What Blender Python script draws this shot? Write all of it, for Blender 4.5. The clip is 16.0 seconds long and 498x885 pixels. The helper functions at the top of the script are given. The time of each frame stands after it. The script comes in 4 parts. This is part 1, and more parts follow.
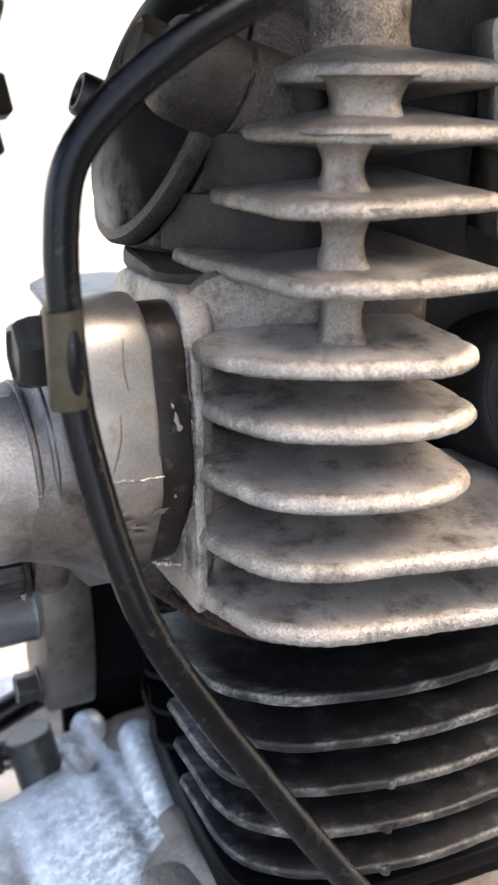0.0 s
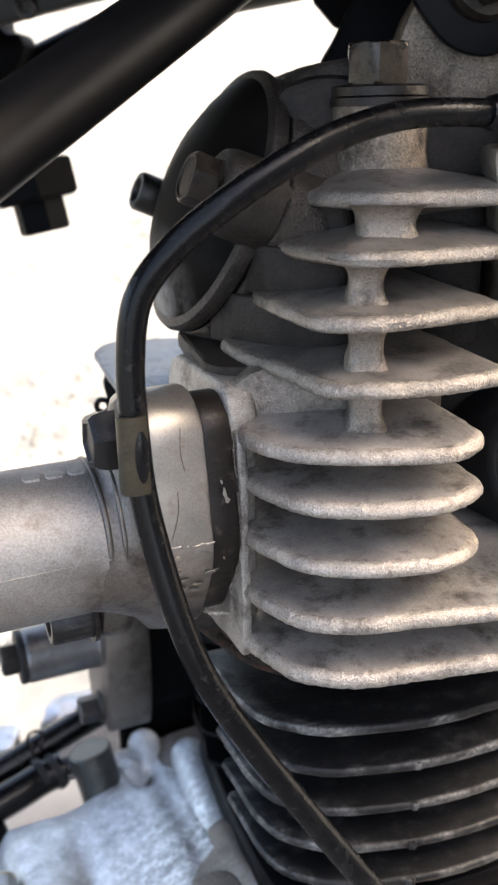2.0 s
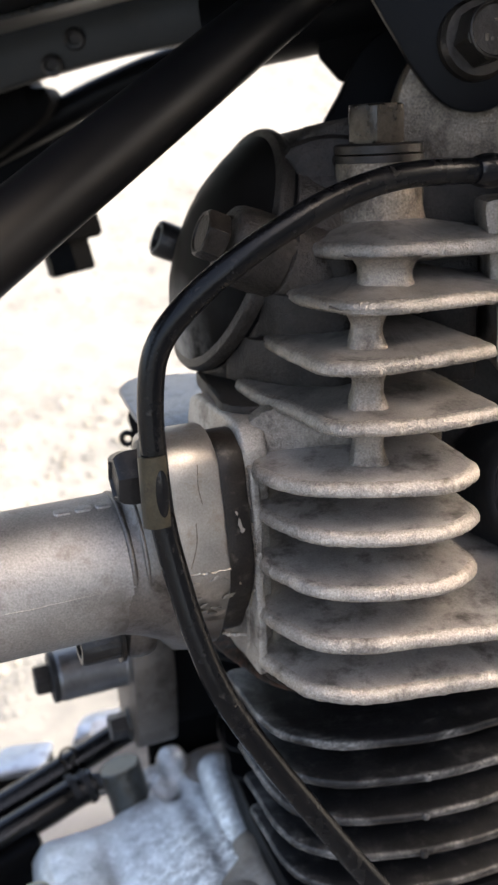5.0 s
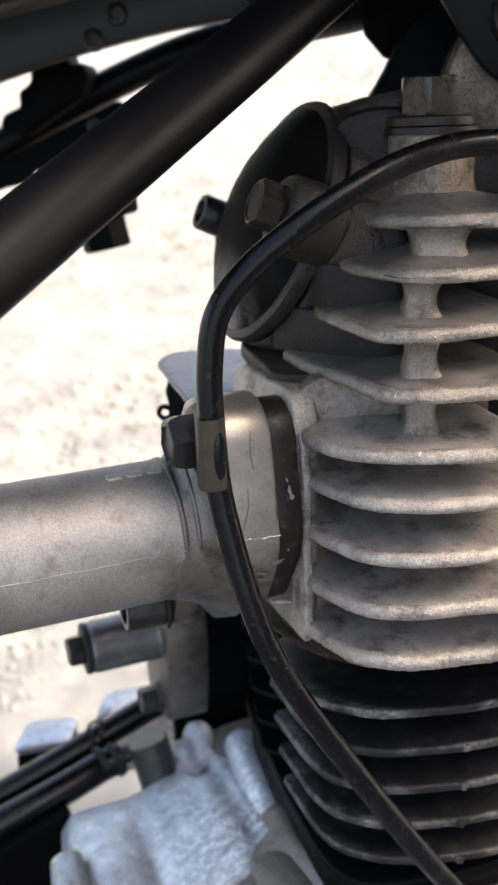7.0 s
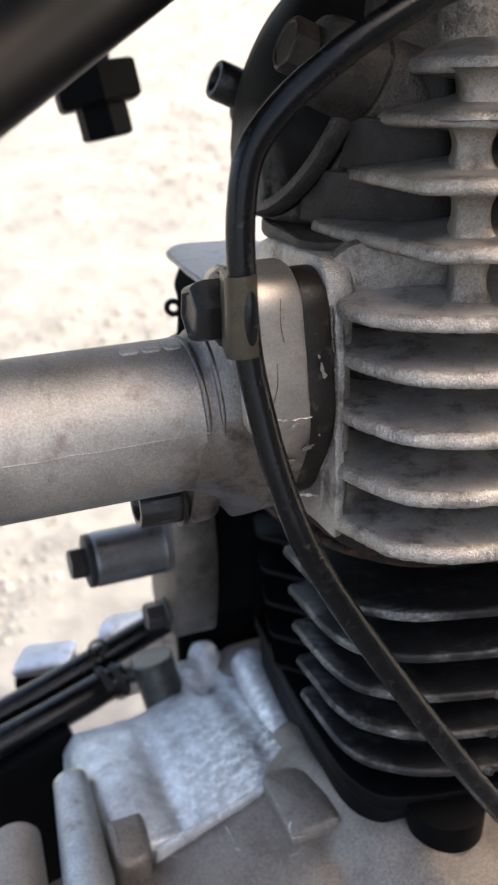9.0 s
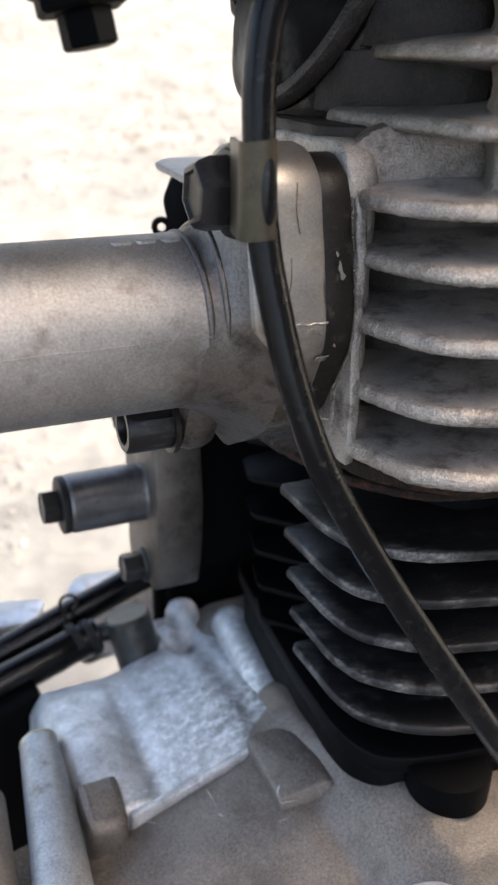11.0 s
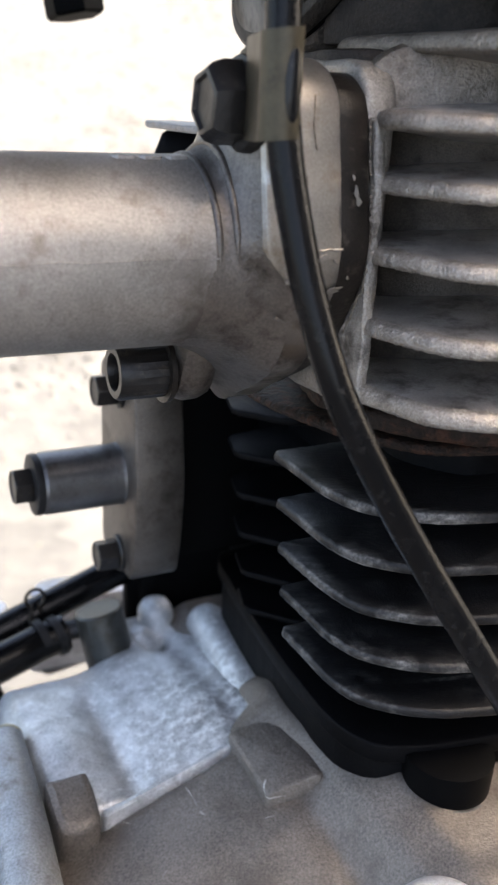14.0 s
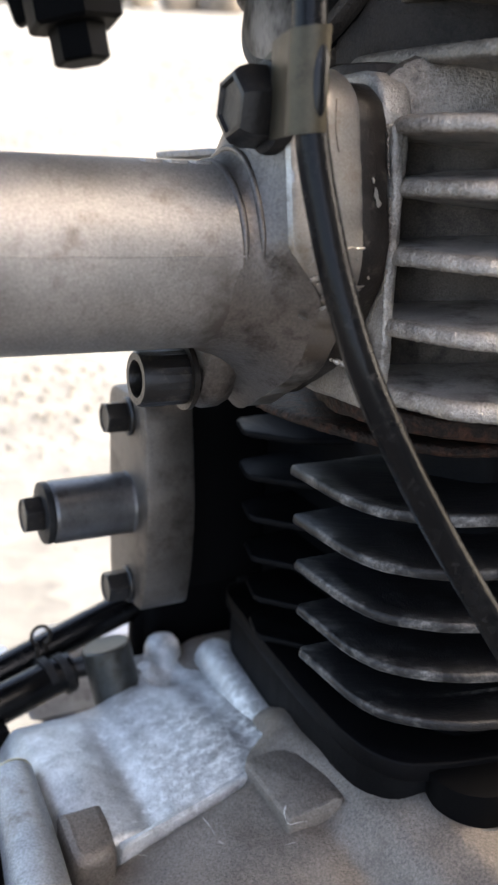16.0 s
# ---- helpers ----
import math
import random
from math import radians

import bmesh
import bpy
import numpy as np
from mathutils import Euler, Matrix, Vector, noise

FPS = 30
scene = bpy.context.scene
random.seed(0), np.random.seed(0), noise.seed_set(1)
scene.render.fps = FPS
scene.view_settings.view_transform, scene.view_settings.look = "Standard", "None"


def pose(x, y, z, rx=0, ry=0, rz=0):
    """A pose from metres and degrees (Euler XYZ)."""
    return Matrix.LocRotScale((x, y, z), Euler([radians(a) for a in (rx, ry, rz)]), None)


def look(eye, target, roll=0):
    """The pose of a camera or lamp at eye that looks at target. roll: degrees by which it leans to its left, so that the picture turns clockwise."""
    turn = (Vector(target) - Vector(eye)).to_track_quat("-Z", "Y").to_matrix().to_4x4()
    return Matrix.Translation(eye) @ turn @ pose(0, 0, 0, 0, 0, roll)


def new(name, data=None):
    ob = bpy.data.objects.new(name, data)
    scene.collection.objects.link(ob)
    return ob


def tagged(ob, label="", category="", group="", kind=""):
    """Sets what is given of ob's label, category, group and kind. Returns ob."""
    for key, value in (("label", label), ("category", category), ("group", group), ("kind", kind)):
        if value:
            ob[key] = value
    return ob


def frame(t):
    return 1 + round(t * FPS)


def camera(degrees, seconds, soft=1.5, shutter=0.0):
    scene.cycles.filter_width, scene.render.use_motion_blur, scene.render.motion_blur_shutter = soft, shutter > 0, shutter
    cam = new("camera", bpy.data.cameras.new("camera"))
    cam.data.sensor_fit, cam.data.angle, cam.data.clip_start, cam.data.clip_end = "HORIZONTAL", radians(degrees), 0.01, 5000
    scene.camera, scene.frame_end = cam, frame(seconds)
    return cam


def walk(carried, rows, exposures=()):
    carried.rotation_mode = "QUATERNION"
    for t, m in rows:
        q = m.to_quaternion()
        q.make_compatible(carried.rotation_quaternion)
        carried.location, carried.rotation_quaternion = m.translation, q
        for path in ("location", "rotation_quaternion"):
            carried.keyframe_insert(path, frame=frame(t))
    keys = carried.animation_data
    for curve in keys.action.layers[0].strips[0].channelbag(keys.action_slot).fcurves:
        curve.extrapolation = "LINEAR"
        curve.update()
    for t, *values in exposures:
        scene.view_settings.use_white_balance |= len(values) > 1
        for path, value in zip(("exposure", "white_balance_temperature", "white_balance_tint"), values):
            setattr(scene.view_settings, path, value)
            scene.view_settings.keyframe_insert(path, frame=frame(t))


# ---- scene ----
FOCUS = 0.235
# Camera. The engine is drawn upright in its own axes; BIKE leans it on its side stand and lifts it over the ground.
cam = camera(30.470, 16.0, soft=2.3)
cam.data.dof.use_dof, cam.data.dof.focus_distance, cam.data.dof.aperture_fstop = True, FOCUS, 26.0
EXPO = 2.54
BIKE = pose(0, 0, 0.68, -12.0, 0, 0)
PATH = [
    (0.0, -0.00034, -0.00081, 0.00016, 69.991, 0.061, -0.024),
    (0.5, 0.00140, -0.01803, 0.01959, 69.837, 0.091, 0.530),
    (1.0, 0.00063, -0.02211, 0.02246, 70.282, 0.330, 1.591),
    (1.5, 0.00165, -0.02566, 0.02565, 70.307, 0.795, 2.223),
    (2.0, 0.00209, -0.02845, 0.02815, 70.449, 1.142, 2.690),
    (2.5, 0.00398, -0.03365, 0.03167, 70.885, 1.515, 2.917),
    (3.0, 0.01291, -0.03730, 0.03813, 71.367, 2.429, 2.870),
    (3.5, 0.01902, -0.04049, 0.04220, 71.634, 3.072, 3.062),
    (4.0, 0.01369, -0.04250, 0.04050, 71.695, 2.849, 3.484),
    (6.5, 0.00159, -0.04918, 0.03790, 71.166, 2.303, 4.464),
    (7.0, -0.00590, -0.05087, 0.03360, 71.113, 1.792, 4.543),
    (7.5, -0.01353, -0.05071, 0.02640, 70.707, 1.329, 4.457),
    (8.0, -0.01637, -0.04320, 0.01763, 69.794, 0.989, 4.283),
    (8.5, -0.01572, -0.03688, 0.01123, 68.761, 1.287, 3.962),
    (9.0, -0.01916, -0.03588, 0.00719, 67.921, 1.312, 3.759),
    (9.5, -0.02352, -0.03046, -0.00127, 67.377, 0.727, 3.374),
    (12.0, -0.03129, -0.01452, -0.02295, 66.723, -0.926, 1.920),
    (12.5, -0.02368, -0.02018, -0.01559, 66.625, -0.575, 1.497),
    (13.0, -0.03600, -0.02020, -0.02700, 67.827, -1.674, 0.950),
    (13.5, -0.03558, -0.01380, -0.03541, 68.926, -2.609, 0.458),
    (14.0, -0.04152, -0.01102, -0.04860, 69.717, -2.591, -0.145),
    (14.5, -0.04609, -0.01055, -0.06477, 71.077, -1.408, -1.283),
    (15.0, -0.05050, -0.01395, -0.07936, 72.417, -0.993, -1.413),
    (15.5, -0.05285, -0.01794, -0.07768, 73.392, -1.780, -1.240),
    (16.0, -0.05061, -0.01735, -0.06423, 74.192, -2.098, -1.398),
]
walk(cam, [(t, BIKE @ pose(x, y, z, rx, ry, rz)) for t, x, y, z, rx, ry, rz in PATH],
     exposures=[(t, EXPO + e, 7450, 10) for t, e in ((0.0, 0.64), (1.0, 0.62), (1.5, 0.5), (2.0, 0.38), (2.5, 0.22), (3.5, 0.16), (6.5, 0.08), (9.0, 0.0), (12.0, 0.02), (14.0, 0.08), (16.0, 0.15))])

# World, sun and exposure
SUN_EL, SUN_AZ = 46.0, 92.0      # height, and degrees from straight ahead towards the right: behind the added wall
world = bpy.data.worlds.new("sky")
scene.world = world
world.use_nodes = True
wn = world.node_tree.nodes
sky = wn.new("ShaderNodeTexSky")
sky.sky_type, sky.sun_disc = "NISHITA", False
sky.dust_density, sky.air_density, sky.ozone_density = 4.0, 0.7, 0.4
sky.sun_elevation, sky.sun_rotation = radians(SUN_EL), radians(SUN_AZ)
world.node_tree.links.new(sky.outputs[0], wn["Background"].inputs[0])
wn["Background"].inputs[1].default_value = 0.15
sun = new("sun", bpy.data.lights.new("sun", "SUN"))
sun.data.energy, sun.data.angle, sun.data.color = 2.2, radians(0.6), (1.0, 0.965, 0.905)
sd = Vector((math.sin(radians(SUN_AZ)) * math.cos(radians(SUN_EL)), math.cos(radians(SUN_AZ)) * math.cos(radians(SUN_EL)), math.sin(radians(SUN_EL))))
sun.matrix_world = look(sd * 20, (0, 0, 0))


# ---------------------------------------------------------------- materials
def material(name, base, rough=0.5, metal=0.0, mottle=0.25, mottle_size=0.02, grain=0.35, grain_size=0.0012, bump=0.3,
             dirt=None, dirt_amount=0.0, dirt_size=0.012, rough_var=0.15, wear=None, spec=0.5, patch=None, scratch=None):
    """A surface with mottling, fine grain, relief and patches of dirt, all at real-world size."""
    m = bpy.data.materials.new(name)
    m.use_nodes = True
    n, l = m.node_tree.nodes, m.node_tree.links
    b = n["Principled BSDF"]
    tc = n.new("ShaderNodeTexCoord")

    def nz(size, detail=6.0, rough_n=0.6):
        t = n.new("ShaderNodeTexNoise")
        t.inputs["Scale"].default_value, t.inputs["Detail"].default_value, t.inputs["Roughness"].default_value = 1.0 / size, detail, rough_n
        l.new(tc.outputs["Object"], t.inputs["Vector"])
        return t

    def math_node(op, a, c):
        t = n.new("ShaderNodeMath")
        t.operation = op
        for k, v in enumerate((a, c)):
            if isinstance(v, (int, float)):
                t.inputs[k].default_value = v
            else:
                l.new(v, t.inputs[k])
        return t.outputs[0]

    big, fine = nz(mottle_size), nz(grain_size, 3.0)
    f = math_node("ADD", math_node("MULTIPLY", math_node("SUBTRACT", big.outputs["Fac"], 0.5), mottle * 3.2),
                  math_node("MULTIPLY", math_node("SUBTRACT", fine.outputs["Fac"], 0.5), grain * 3.2))
    f = math_node("MAXIMUM", math_node("ADD", f, 1.0), 0.12)
    mul = n.new("ShaderNodeMix")
    mul.data_type, mul.blend_type = "RGBA", "MULTIPLY"
    mul.inputs["Factor"].default_value = 1.0
    mul.inputs["A"].default_value = (*base, 1)
    comb = n.new("ShaderNodeCombineColor")
    for k in range(3):
        l.new(f, comb.inputs[k])
    l.new(comb.outputs[0], mul.inputs["B"])
    col = mul.outputs["Result"]
    if dirt:
        d = nz(dirt_size, 8.0, 0.7)
        ramp = n.new("ShaderNodeValToRGB")
        ramp.color_ramp.elements[0].position, ramp.color_ramp.elements[1].position = 0.62 - dirt_amount * 0.4, 0.78 - dirt_amount * 0.3
        l.new(d.outputs["Fac"], ramp.inputs["Fac"])
        mix = n.new("ShaderNodeMix")
        mix.data_type = "RGBA"
        l.new(ramp.outputs["Color"], mix.inputs["Factor"])
        l.new(col, mix.inputs["A"])
        mix.inputs["B"].default_value = (*dirt, 1)
        col = mix.outputs["Result"]
    if wear:
        geo = n.new("ShaderNodeNewGeometry")
        edge = n.new("ShaderNodeMapRange")
        edge.inputs["From Min"].default_value, edge.inputs["From Max"].default_value = 0.51, 0.57
        l.new(geo.outputs["Pointiness"], edge.inputs["Value"])
        worn = n.new("ShaderNodeMix")
        worn.data_type = "RGBA"
        chip = n.new("ShaderNodeMapRange")
        chip.inputs["From Min"].default_value, chip.inputs["From Max"].default_value, chip.inputs["To Min"].default_value = 0.4, 0.7, 0.3
        l.new(nz(0.0011, 4.0, 0.65).outputs["Fac"], chip.inputs["Value"])
        zone = n.new("ShaderNodeMapRange")
        zone.inputs["From Min"].default_value, zone.inputs["From Max"].default_value, zone.inputs["To Min"].default_value = 0.46, 0.64, 0.04
        l.new(nz(0.016, 3.0, 0.6).outputs["Fac"], zone.inputs["Value"])
        l.new(math_node("MULTIPLY", math_node("MULTIPLY", edge.outputs["Result"], chip.outputs["Result"]), zone.outputs["Result"]), worn.inputs["Factor"])
        l.new(col, worn.inputs["A"])
        worn.inputs["B"].default_value = (*wear, 1)
        col = worn.outputs["Result"]
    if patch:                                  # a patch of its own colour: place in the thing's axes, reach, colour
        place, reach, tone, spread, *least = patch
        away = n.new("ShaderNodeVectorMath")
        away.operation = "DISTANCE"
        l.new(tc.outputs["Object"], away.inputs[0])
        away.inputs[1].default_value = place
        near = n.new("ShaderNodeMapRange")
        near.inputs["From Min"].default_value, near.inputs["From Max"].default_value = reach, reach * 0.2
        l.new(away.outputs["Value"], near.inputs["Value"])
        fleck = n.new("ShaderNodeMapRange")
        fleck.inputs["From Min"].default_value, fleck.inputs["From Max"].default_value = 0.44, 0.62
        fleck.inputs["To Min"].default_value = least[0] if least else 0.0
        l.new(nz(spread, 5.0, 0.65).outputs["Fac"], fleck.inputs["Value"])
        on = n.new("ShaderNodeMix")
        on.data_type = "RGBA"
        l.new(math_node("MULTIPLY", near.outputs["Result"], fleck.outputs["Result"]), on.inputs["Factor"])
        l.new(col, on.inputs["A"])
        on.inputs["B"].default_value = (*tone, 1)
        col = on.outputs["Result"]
    if scratch:                                # fine curved scratches and casting hairlines
        line = math_node("ABSOLUTE", math_node("SUBTRACT", nz(0.034, 1.0, 0.3).outputs["Fac"], 0.5), 0.0)
        thin = n.new("ShaderNodeMapRange")
        thin.inputs["From Min"].default_value, thin.inputs["From Max"].default_value = 0.0035, 0.001
        l.new(line, thin.inputs["Value"])
        some = n.new("ShaderNodeMapRange")
        some.inputs["From Min"].default_value, some.inputs["From Max"].default_value = 0.6, 0.66
        l.new(nz(0.02, 2.0).outputs["Fac"], some.inputs["Value"])
        cut = n.new("ShaderNodeMix")
        cut.data_type = "RGBA"
        l.new(math_node("MULTIPLY", thin.outputs["Result"], some.outputs["Result"]), cut.inputs["Factor"])
        l.new(col, cut.inputs["A"])
        cut.inputs["B"].default_value = (*scratch, 1)
        col = cut.outputs["Result"]
    l.new(col, b.inputs["Base Color"])
    l.new(math_node("ADD", rough, math_node("MULTIPLY", math_node("SUBTRACT", big.outputs["Fac"], 0.5), rough_var * 2)), b.inputs["Roughness"])
    b.inputs["Metallic"].default_value, b.inputs["Specular IOR Level"].default_value = metal, spec
    if bump:
        bp = n.new("ShaderNodeBump")
        bp.inputs["Strength"].default_value, bp.inputs["Distance"].default_value = bump, grain_size * 0.8
        h = math_node("ADD", fine.outputs["Fac"], math_node("MULTIPLY", nz(grain_size * 2.3, 2.0).outputs["Fac"], 0.9))
        l.new(h, bp.inputs["Height"])
        l.new(bp.outputs["Normal"], b.inputs["Normal"])
    return m


CAST = material("cast_aluminium", (0.37, 0.342, 0.306), 0.47, 0.8, 0.45, 0.014, 0.4, 0.00055, 0.9, (0.11, 0.093, 0.079), 0.29, 0.011, rough_var=0.22)
FIN_SHADE = ((0.0100, -0.0380, 0.317), 0.052, (0.050, 0.042, 0.034), 0.010, 0.55)      # painted shade where the upper fins run back by the cover's joint


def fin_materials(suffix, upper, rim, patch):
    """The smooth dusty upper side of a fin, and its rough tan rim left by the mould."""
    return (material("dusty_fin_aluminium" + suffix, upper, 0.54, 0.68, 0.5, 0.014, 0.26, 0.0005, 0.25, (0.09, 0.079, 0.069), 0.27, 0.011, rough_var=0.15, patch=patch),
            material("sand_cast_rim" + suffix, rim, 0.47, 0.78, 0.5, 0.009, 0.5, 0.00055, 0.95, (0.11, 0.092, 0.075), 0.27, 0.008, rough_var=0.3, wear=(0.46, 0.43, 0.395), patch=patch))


CAST_FIN, FIN_BROWN_SHADED = fin_materials("", (0.385, 0.358, 0.328), (0.39, 0.35, 0.304), None), fin_materials("_brown_shaded", (0.285, 0.258, 0.228), (0.325, 0.286, 0.243), FIN_SHADE)
SIDE = material("brown_stained_aluminium", (0.26, 0.225, 0.187), 0.48, 0.8, 0.45, 0.018, 0.42, 0.0006, 0.9, (0.07, 0.057, 0.046), 0.3, 0.011, rough_var=0.22)
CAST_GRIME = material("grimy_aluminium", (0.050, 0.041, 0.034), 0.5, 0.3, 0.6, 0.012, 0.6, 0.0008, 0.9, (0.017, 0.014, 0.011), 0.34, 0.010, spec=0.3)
# Next two: aluminium darkened to put the shade between the fins into colour
CAST_SHADED = material("shade_dark_aluminium", (0.022, 0.018, 0.015), 0.55, 0.3, 0.5, 0.02, 0.5, 0.0007, 0.6, (0.009, 0.008, 0.007), 0.3, 0.012, spec=0.25)
PORT = material("brown_shaded_aluminium", (0.082, 0.069, 0.058), 0.52, 0.5, 0.5, 0.014, 0.5, 0.0005, 0.6, (0.03, 0.025, 0.021), 0.3, 0.010, spec=0.3)
LUG = material("oily_brown_aluminium", (0.225, 0.184, 0.142), 0.47, 0.74, 0.5, 0.018, 0.7, 0.0007, 0.85, (0.05, 0.038, 0.029), 0.36, 0.011)
EAR = material("grimy_dark_aluminium", (0.030, 0.025, 0.021), 0.44, 0.3, 0.5, 0.016, 0.45, 0.0008, 0.6, (0.012, 0.010, 0.008), 0.34, 0.010, spec=0.25)
# The pale patch paints the light caught on the face's lower edge
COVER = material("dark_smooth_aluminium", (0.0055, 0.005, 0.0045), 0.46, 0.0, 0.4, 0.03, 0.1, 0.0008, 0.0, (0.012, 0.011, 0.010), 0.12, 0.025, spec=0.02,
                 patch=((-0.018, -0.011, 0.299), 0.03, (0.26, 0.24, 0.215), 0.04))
PIPE = material("bead_blasted_aluminium", (0.335, 0.319, 0.299), 0.54, 0.86, 0.35, 0.02, 0.35, 0.0006, 0.2, (0.17, 0.14, 0.115), 0.14, 0.018,
                patch=((0.014, -0.012, 0.002), 0.045, (0.12, 0.102, 0.086), 0.026))
NECK = material("stained_aluminium", (0.165, 0.146, 0.129), 0.42, 0.85, 0.4, 0.02, 0.3, 0.0007, 0.4, (0.055, 0.045, 0.037), 0.29, 0.010)
FLANGE = material("pale_lacquered_aluminium", (0.40, 0.37, 0.33), 0.38, 0.8, 0.25, 0.012, 0.2, 0.0006, 0.1, (0.26, 0.20, 0.13), 0.2, 0.012,
                  patch=((0.0205, -0.0077, -0.0140), 0.05, (0.075, 0.064, 0.055), 0.02))
CASE = material("crankcase_aluminium", (0.195, 0.174, 0.153), 0.56, 0.66, 0.3, 0.025, 0.5, 0.0008, 0.5, (0.13, 0.112, 0.095), 0.27, 0.018, scratch=(0.62, 0.6, 0.56))
CASE_PALE = material("oxidised_aluminium", (0.47, 0.487, 0.49), 0.42, 0.5, 0.55, 0.010, 0.3, 0.0009, 0.5, (0.78, 0.805, 0.815), 0.2, 0.004,
                     patch=((-0.0215, -0.0017, 0.072), 0.042, (0.93, 0.95, 0.955), 0.004))
STEEL = material("pale_tan_zinc", (0.36, 0.33, 0.285), 0.42, 0.8, 0.25, 0.01, 0.2, 0.0006, 0.1, (0.2, 0.175, 0.14), 0.2, 0.006)
UNION = material("dull_olive_steel", (0.078, 0.080, 0.074), 0.38, 0.78, 0.35, 0.01, 0.3, 0.0007, 0.15, (0.055, 0.05, 0.041), 0.25, 0.008)
TENS = material("grimy_steel", (0.135, 0.118, 0.103), 0.44, 0.72, 0.4, 0.018, 0.3, 0.0006, 0.25, (0.06, 0.05, 0.042), 0.25, 0.012)
TENS_BARREL = material("grey_turned_steel", (0.15, 0.148, 0.148), 0.36, 0.85, 0.4, 0.012, 0.2, 0.0007, 0.15, (0.07, 0.06, 0.052), 0.25, 0.01)
BOLT = material("weathered_bolt_steel", (0.026, 0.021, 0.017), 0.38, 0.45, 0.5, 0.008, 0.3, 0.0007, 0.3, (0.011, 0.009, 0.007), 0.34, 0.006, spec=0.35)
NUT = material("worn_tan_steel", (0.085, 0.070, 0.055), 0.3, 0.88, 0.45, 0.006, 0.3, 0.0006, 0.1, (0.045, 0.034, 0.026), 0.28, 0.004)
BOLT_RUSTY = material("dark_rusty_bolt_steel", (0.036, 0.030, 0.024), 0.42, 0.6, 0.5, 0.006, 0.5, 0.0006, 0.25, (0.018, 0.013, 0.010), 0.36, 0.005)
BOLT_BROWN = material("rust_tinged_bolt_steel", (0.10, 0.082, 0.065), 0.42, 0.7, 0.5, 0.008, 0.5, 0.0006, 0.2, (0.05, 0.034, 0.024), 0.36, 0.005)
BOLT_BLACK = material("black_oxide_steel", (0.010, 0.009, 0.0085), 0.36, 0.25, 0.3, 0.006, 0.3, 0.0007, 0.2, (0.06, 0.048, 0.038), 0.16, 0.005)
BANJO = material("dull_tan_zinc", (0.17, 0.145, 0.118), 0.44, 0.75, 0.4, 0.01, 0.3, 0.0006, 0.2, (0.08, 0.064, 0.048), 0.28, 0.008)
POST = material("blue_grey_stained_aluminium", (0.31, 0.33, 0.345), 0.44, 0.6, 0.5, 0.012, 0.4, 0.0008, 0.4, (0.14, 0.128, 0.112), 0.26, 0.012,
                patch=((-0.127, -0.141, 0.052), 0.05, (0.22, 0.175, 0.13), 0.012))
BRASS = material("zinc_brass", (0.50, 0.46, 0.33), 0.35, 0.9, 0.2, 0.01, 0.2, 0.0006, 0.2)
CLAMP = material("olive_zinc_sheet", (0.062, 0.052, 0.034), 0.4, 0.65, 0.35, 0.008, 0.2, 0.0006, 0.1, (0.028, 0.023, 0.017), 0.25, 0.006)
COPPER = material("dull_copper", (0.16, 0.08, 0.055), 0.45, 0.8, 0.3, 0.006, 0.3, 0.0006, 0.3)
PAINT = material("satin_black_frame_paint", (0.004, 0.004, 0.0045), 0.42, 0.0, 0.2, 0.03, 0.1, 0.0015, 0.0, (0.010, 0.0095, 0.009), 0.04, 0.008, spec=0.09)
# Black enamel; on the rear lug and backing sheets it paints in deep shade
ENAMEL_SHADE_BLACK = material("black_enamel_and_shade", (0.0026, 0.0026, 0.0028), 0.6, 0.0, 0.4, 0.03, 0.2, 0.0015, 0.0, (0.003, 0.0028, 0.0026), 0.12, 0.02, spec=0.04)
TANK = material("dark_grey_tank_paint", (0.009, 0.0095, 0.009), 0.4, 0.0, 0.4, 0.04, 0.2, 0.0015, 0.0, (0.016, 0.015, 0.013), 0.15, 0.02, spec=0.25)
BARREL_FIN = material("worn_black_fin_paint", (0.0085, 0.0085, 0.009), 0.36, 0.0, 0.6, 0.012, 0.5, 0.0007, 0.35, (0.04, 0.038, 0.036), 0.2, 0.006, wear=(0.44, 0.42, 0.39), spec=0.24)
# The barrel's black paint, darkened for the shade behind and below its fins
BARREL_REAR = material("shaded_black_paint", (0.0032, 0.0032, 0.0036), 0.5, 0.0, 0.4, 0.02, 0.5, 0.0009, 0.2, (0.006, 0.006, 0.006), 0.1, 0.005, spec=0.06)
BOSS_FACE = material("bright_machined_face", (0.62, 0.62, 0.63), 0.45, 0.6, 0.2, 0.01, 0.2, 0.0008, 0.15, (0.36, 0.34, 0.32), 0.2, 0.01)
HOSE = material("black_rubber_hose", (0.0022, 0.0022, 0.0026), 0.22, 0.0, 0.3, 0.012, 0.3, 0.0008, 0.08, (0.03, 0.028, 0.026), 0.10, 0.0025, spec=0.3)
HOSE_DUSTY = material("dusty_rubber_hose", (0.0022, 0.0022, 0.0026), 0.26, 0.0, 0.3, 0.012, 0.3, 0.0008, 0.1, (0.03, 0.028, 0.026), 0.10, 0.0025, spec=0.2,
                      patch=((0.004, -0.004, 0.012), 0.06, (0.009, 0.009, 0.0088), 0.003))
RUBBER = material("matt_black_rubber", (0.011, 0.011, 0.0115), 0.5, 0.0, 0.35, 0.015, 0.3, 0.0008, 0.15, (0.03, 0.029, 0.027), 0.18, 0.008, spec=0.22)
CAP = material("dusty_grey_rubber", (0.034, 0.036, 0.038), 0.45, 0.0, 0.4, 0.012, 0.3, 0.0008, 0.15, (0.06, 0.059, 0.056), 0.2, 0.008, spec=0.35)
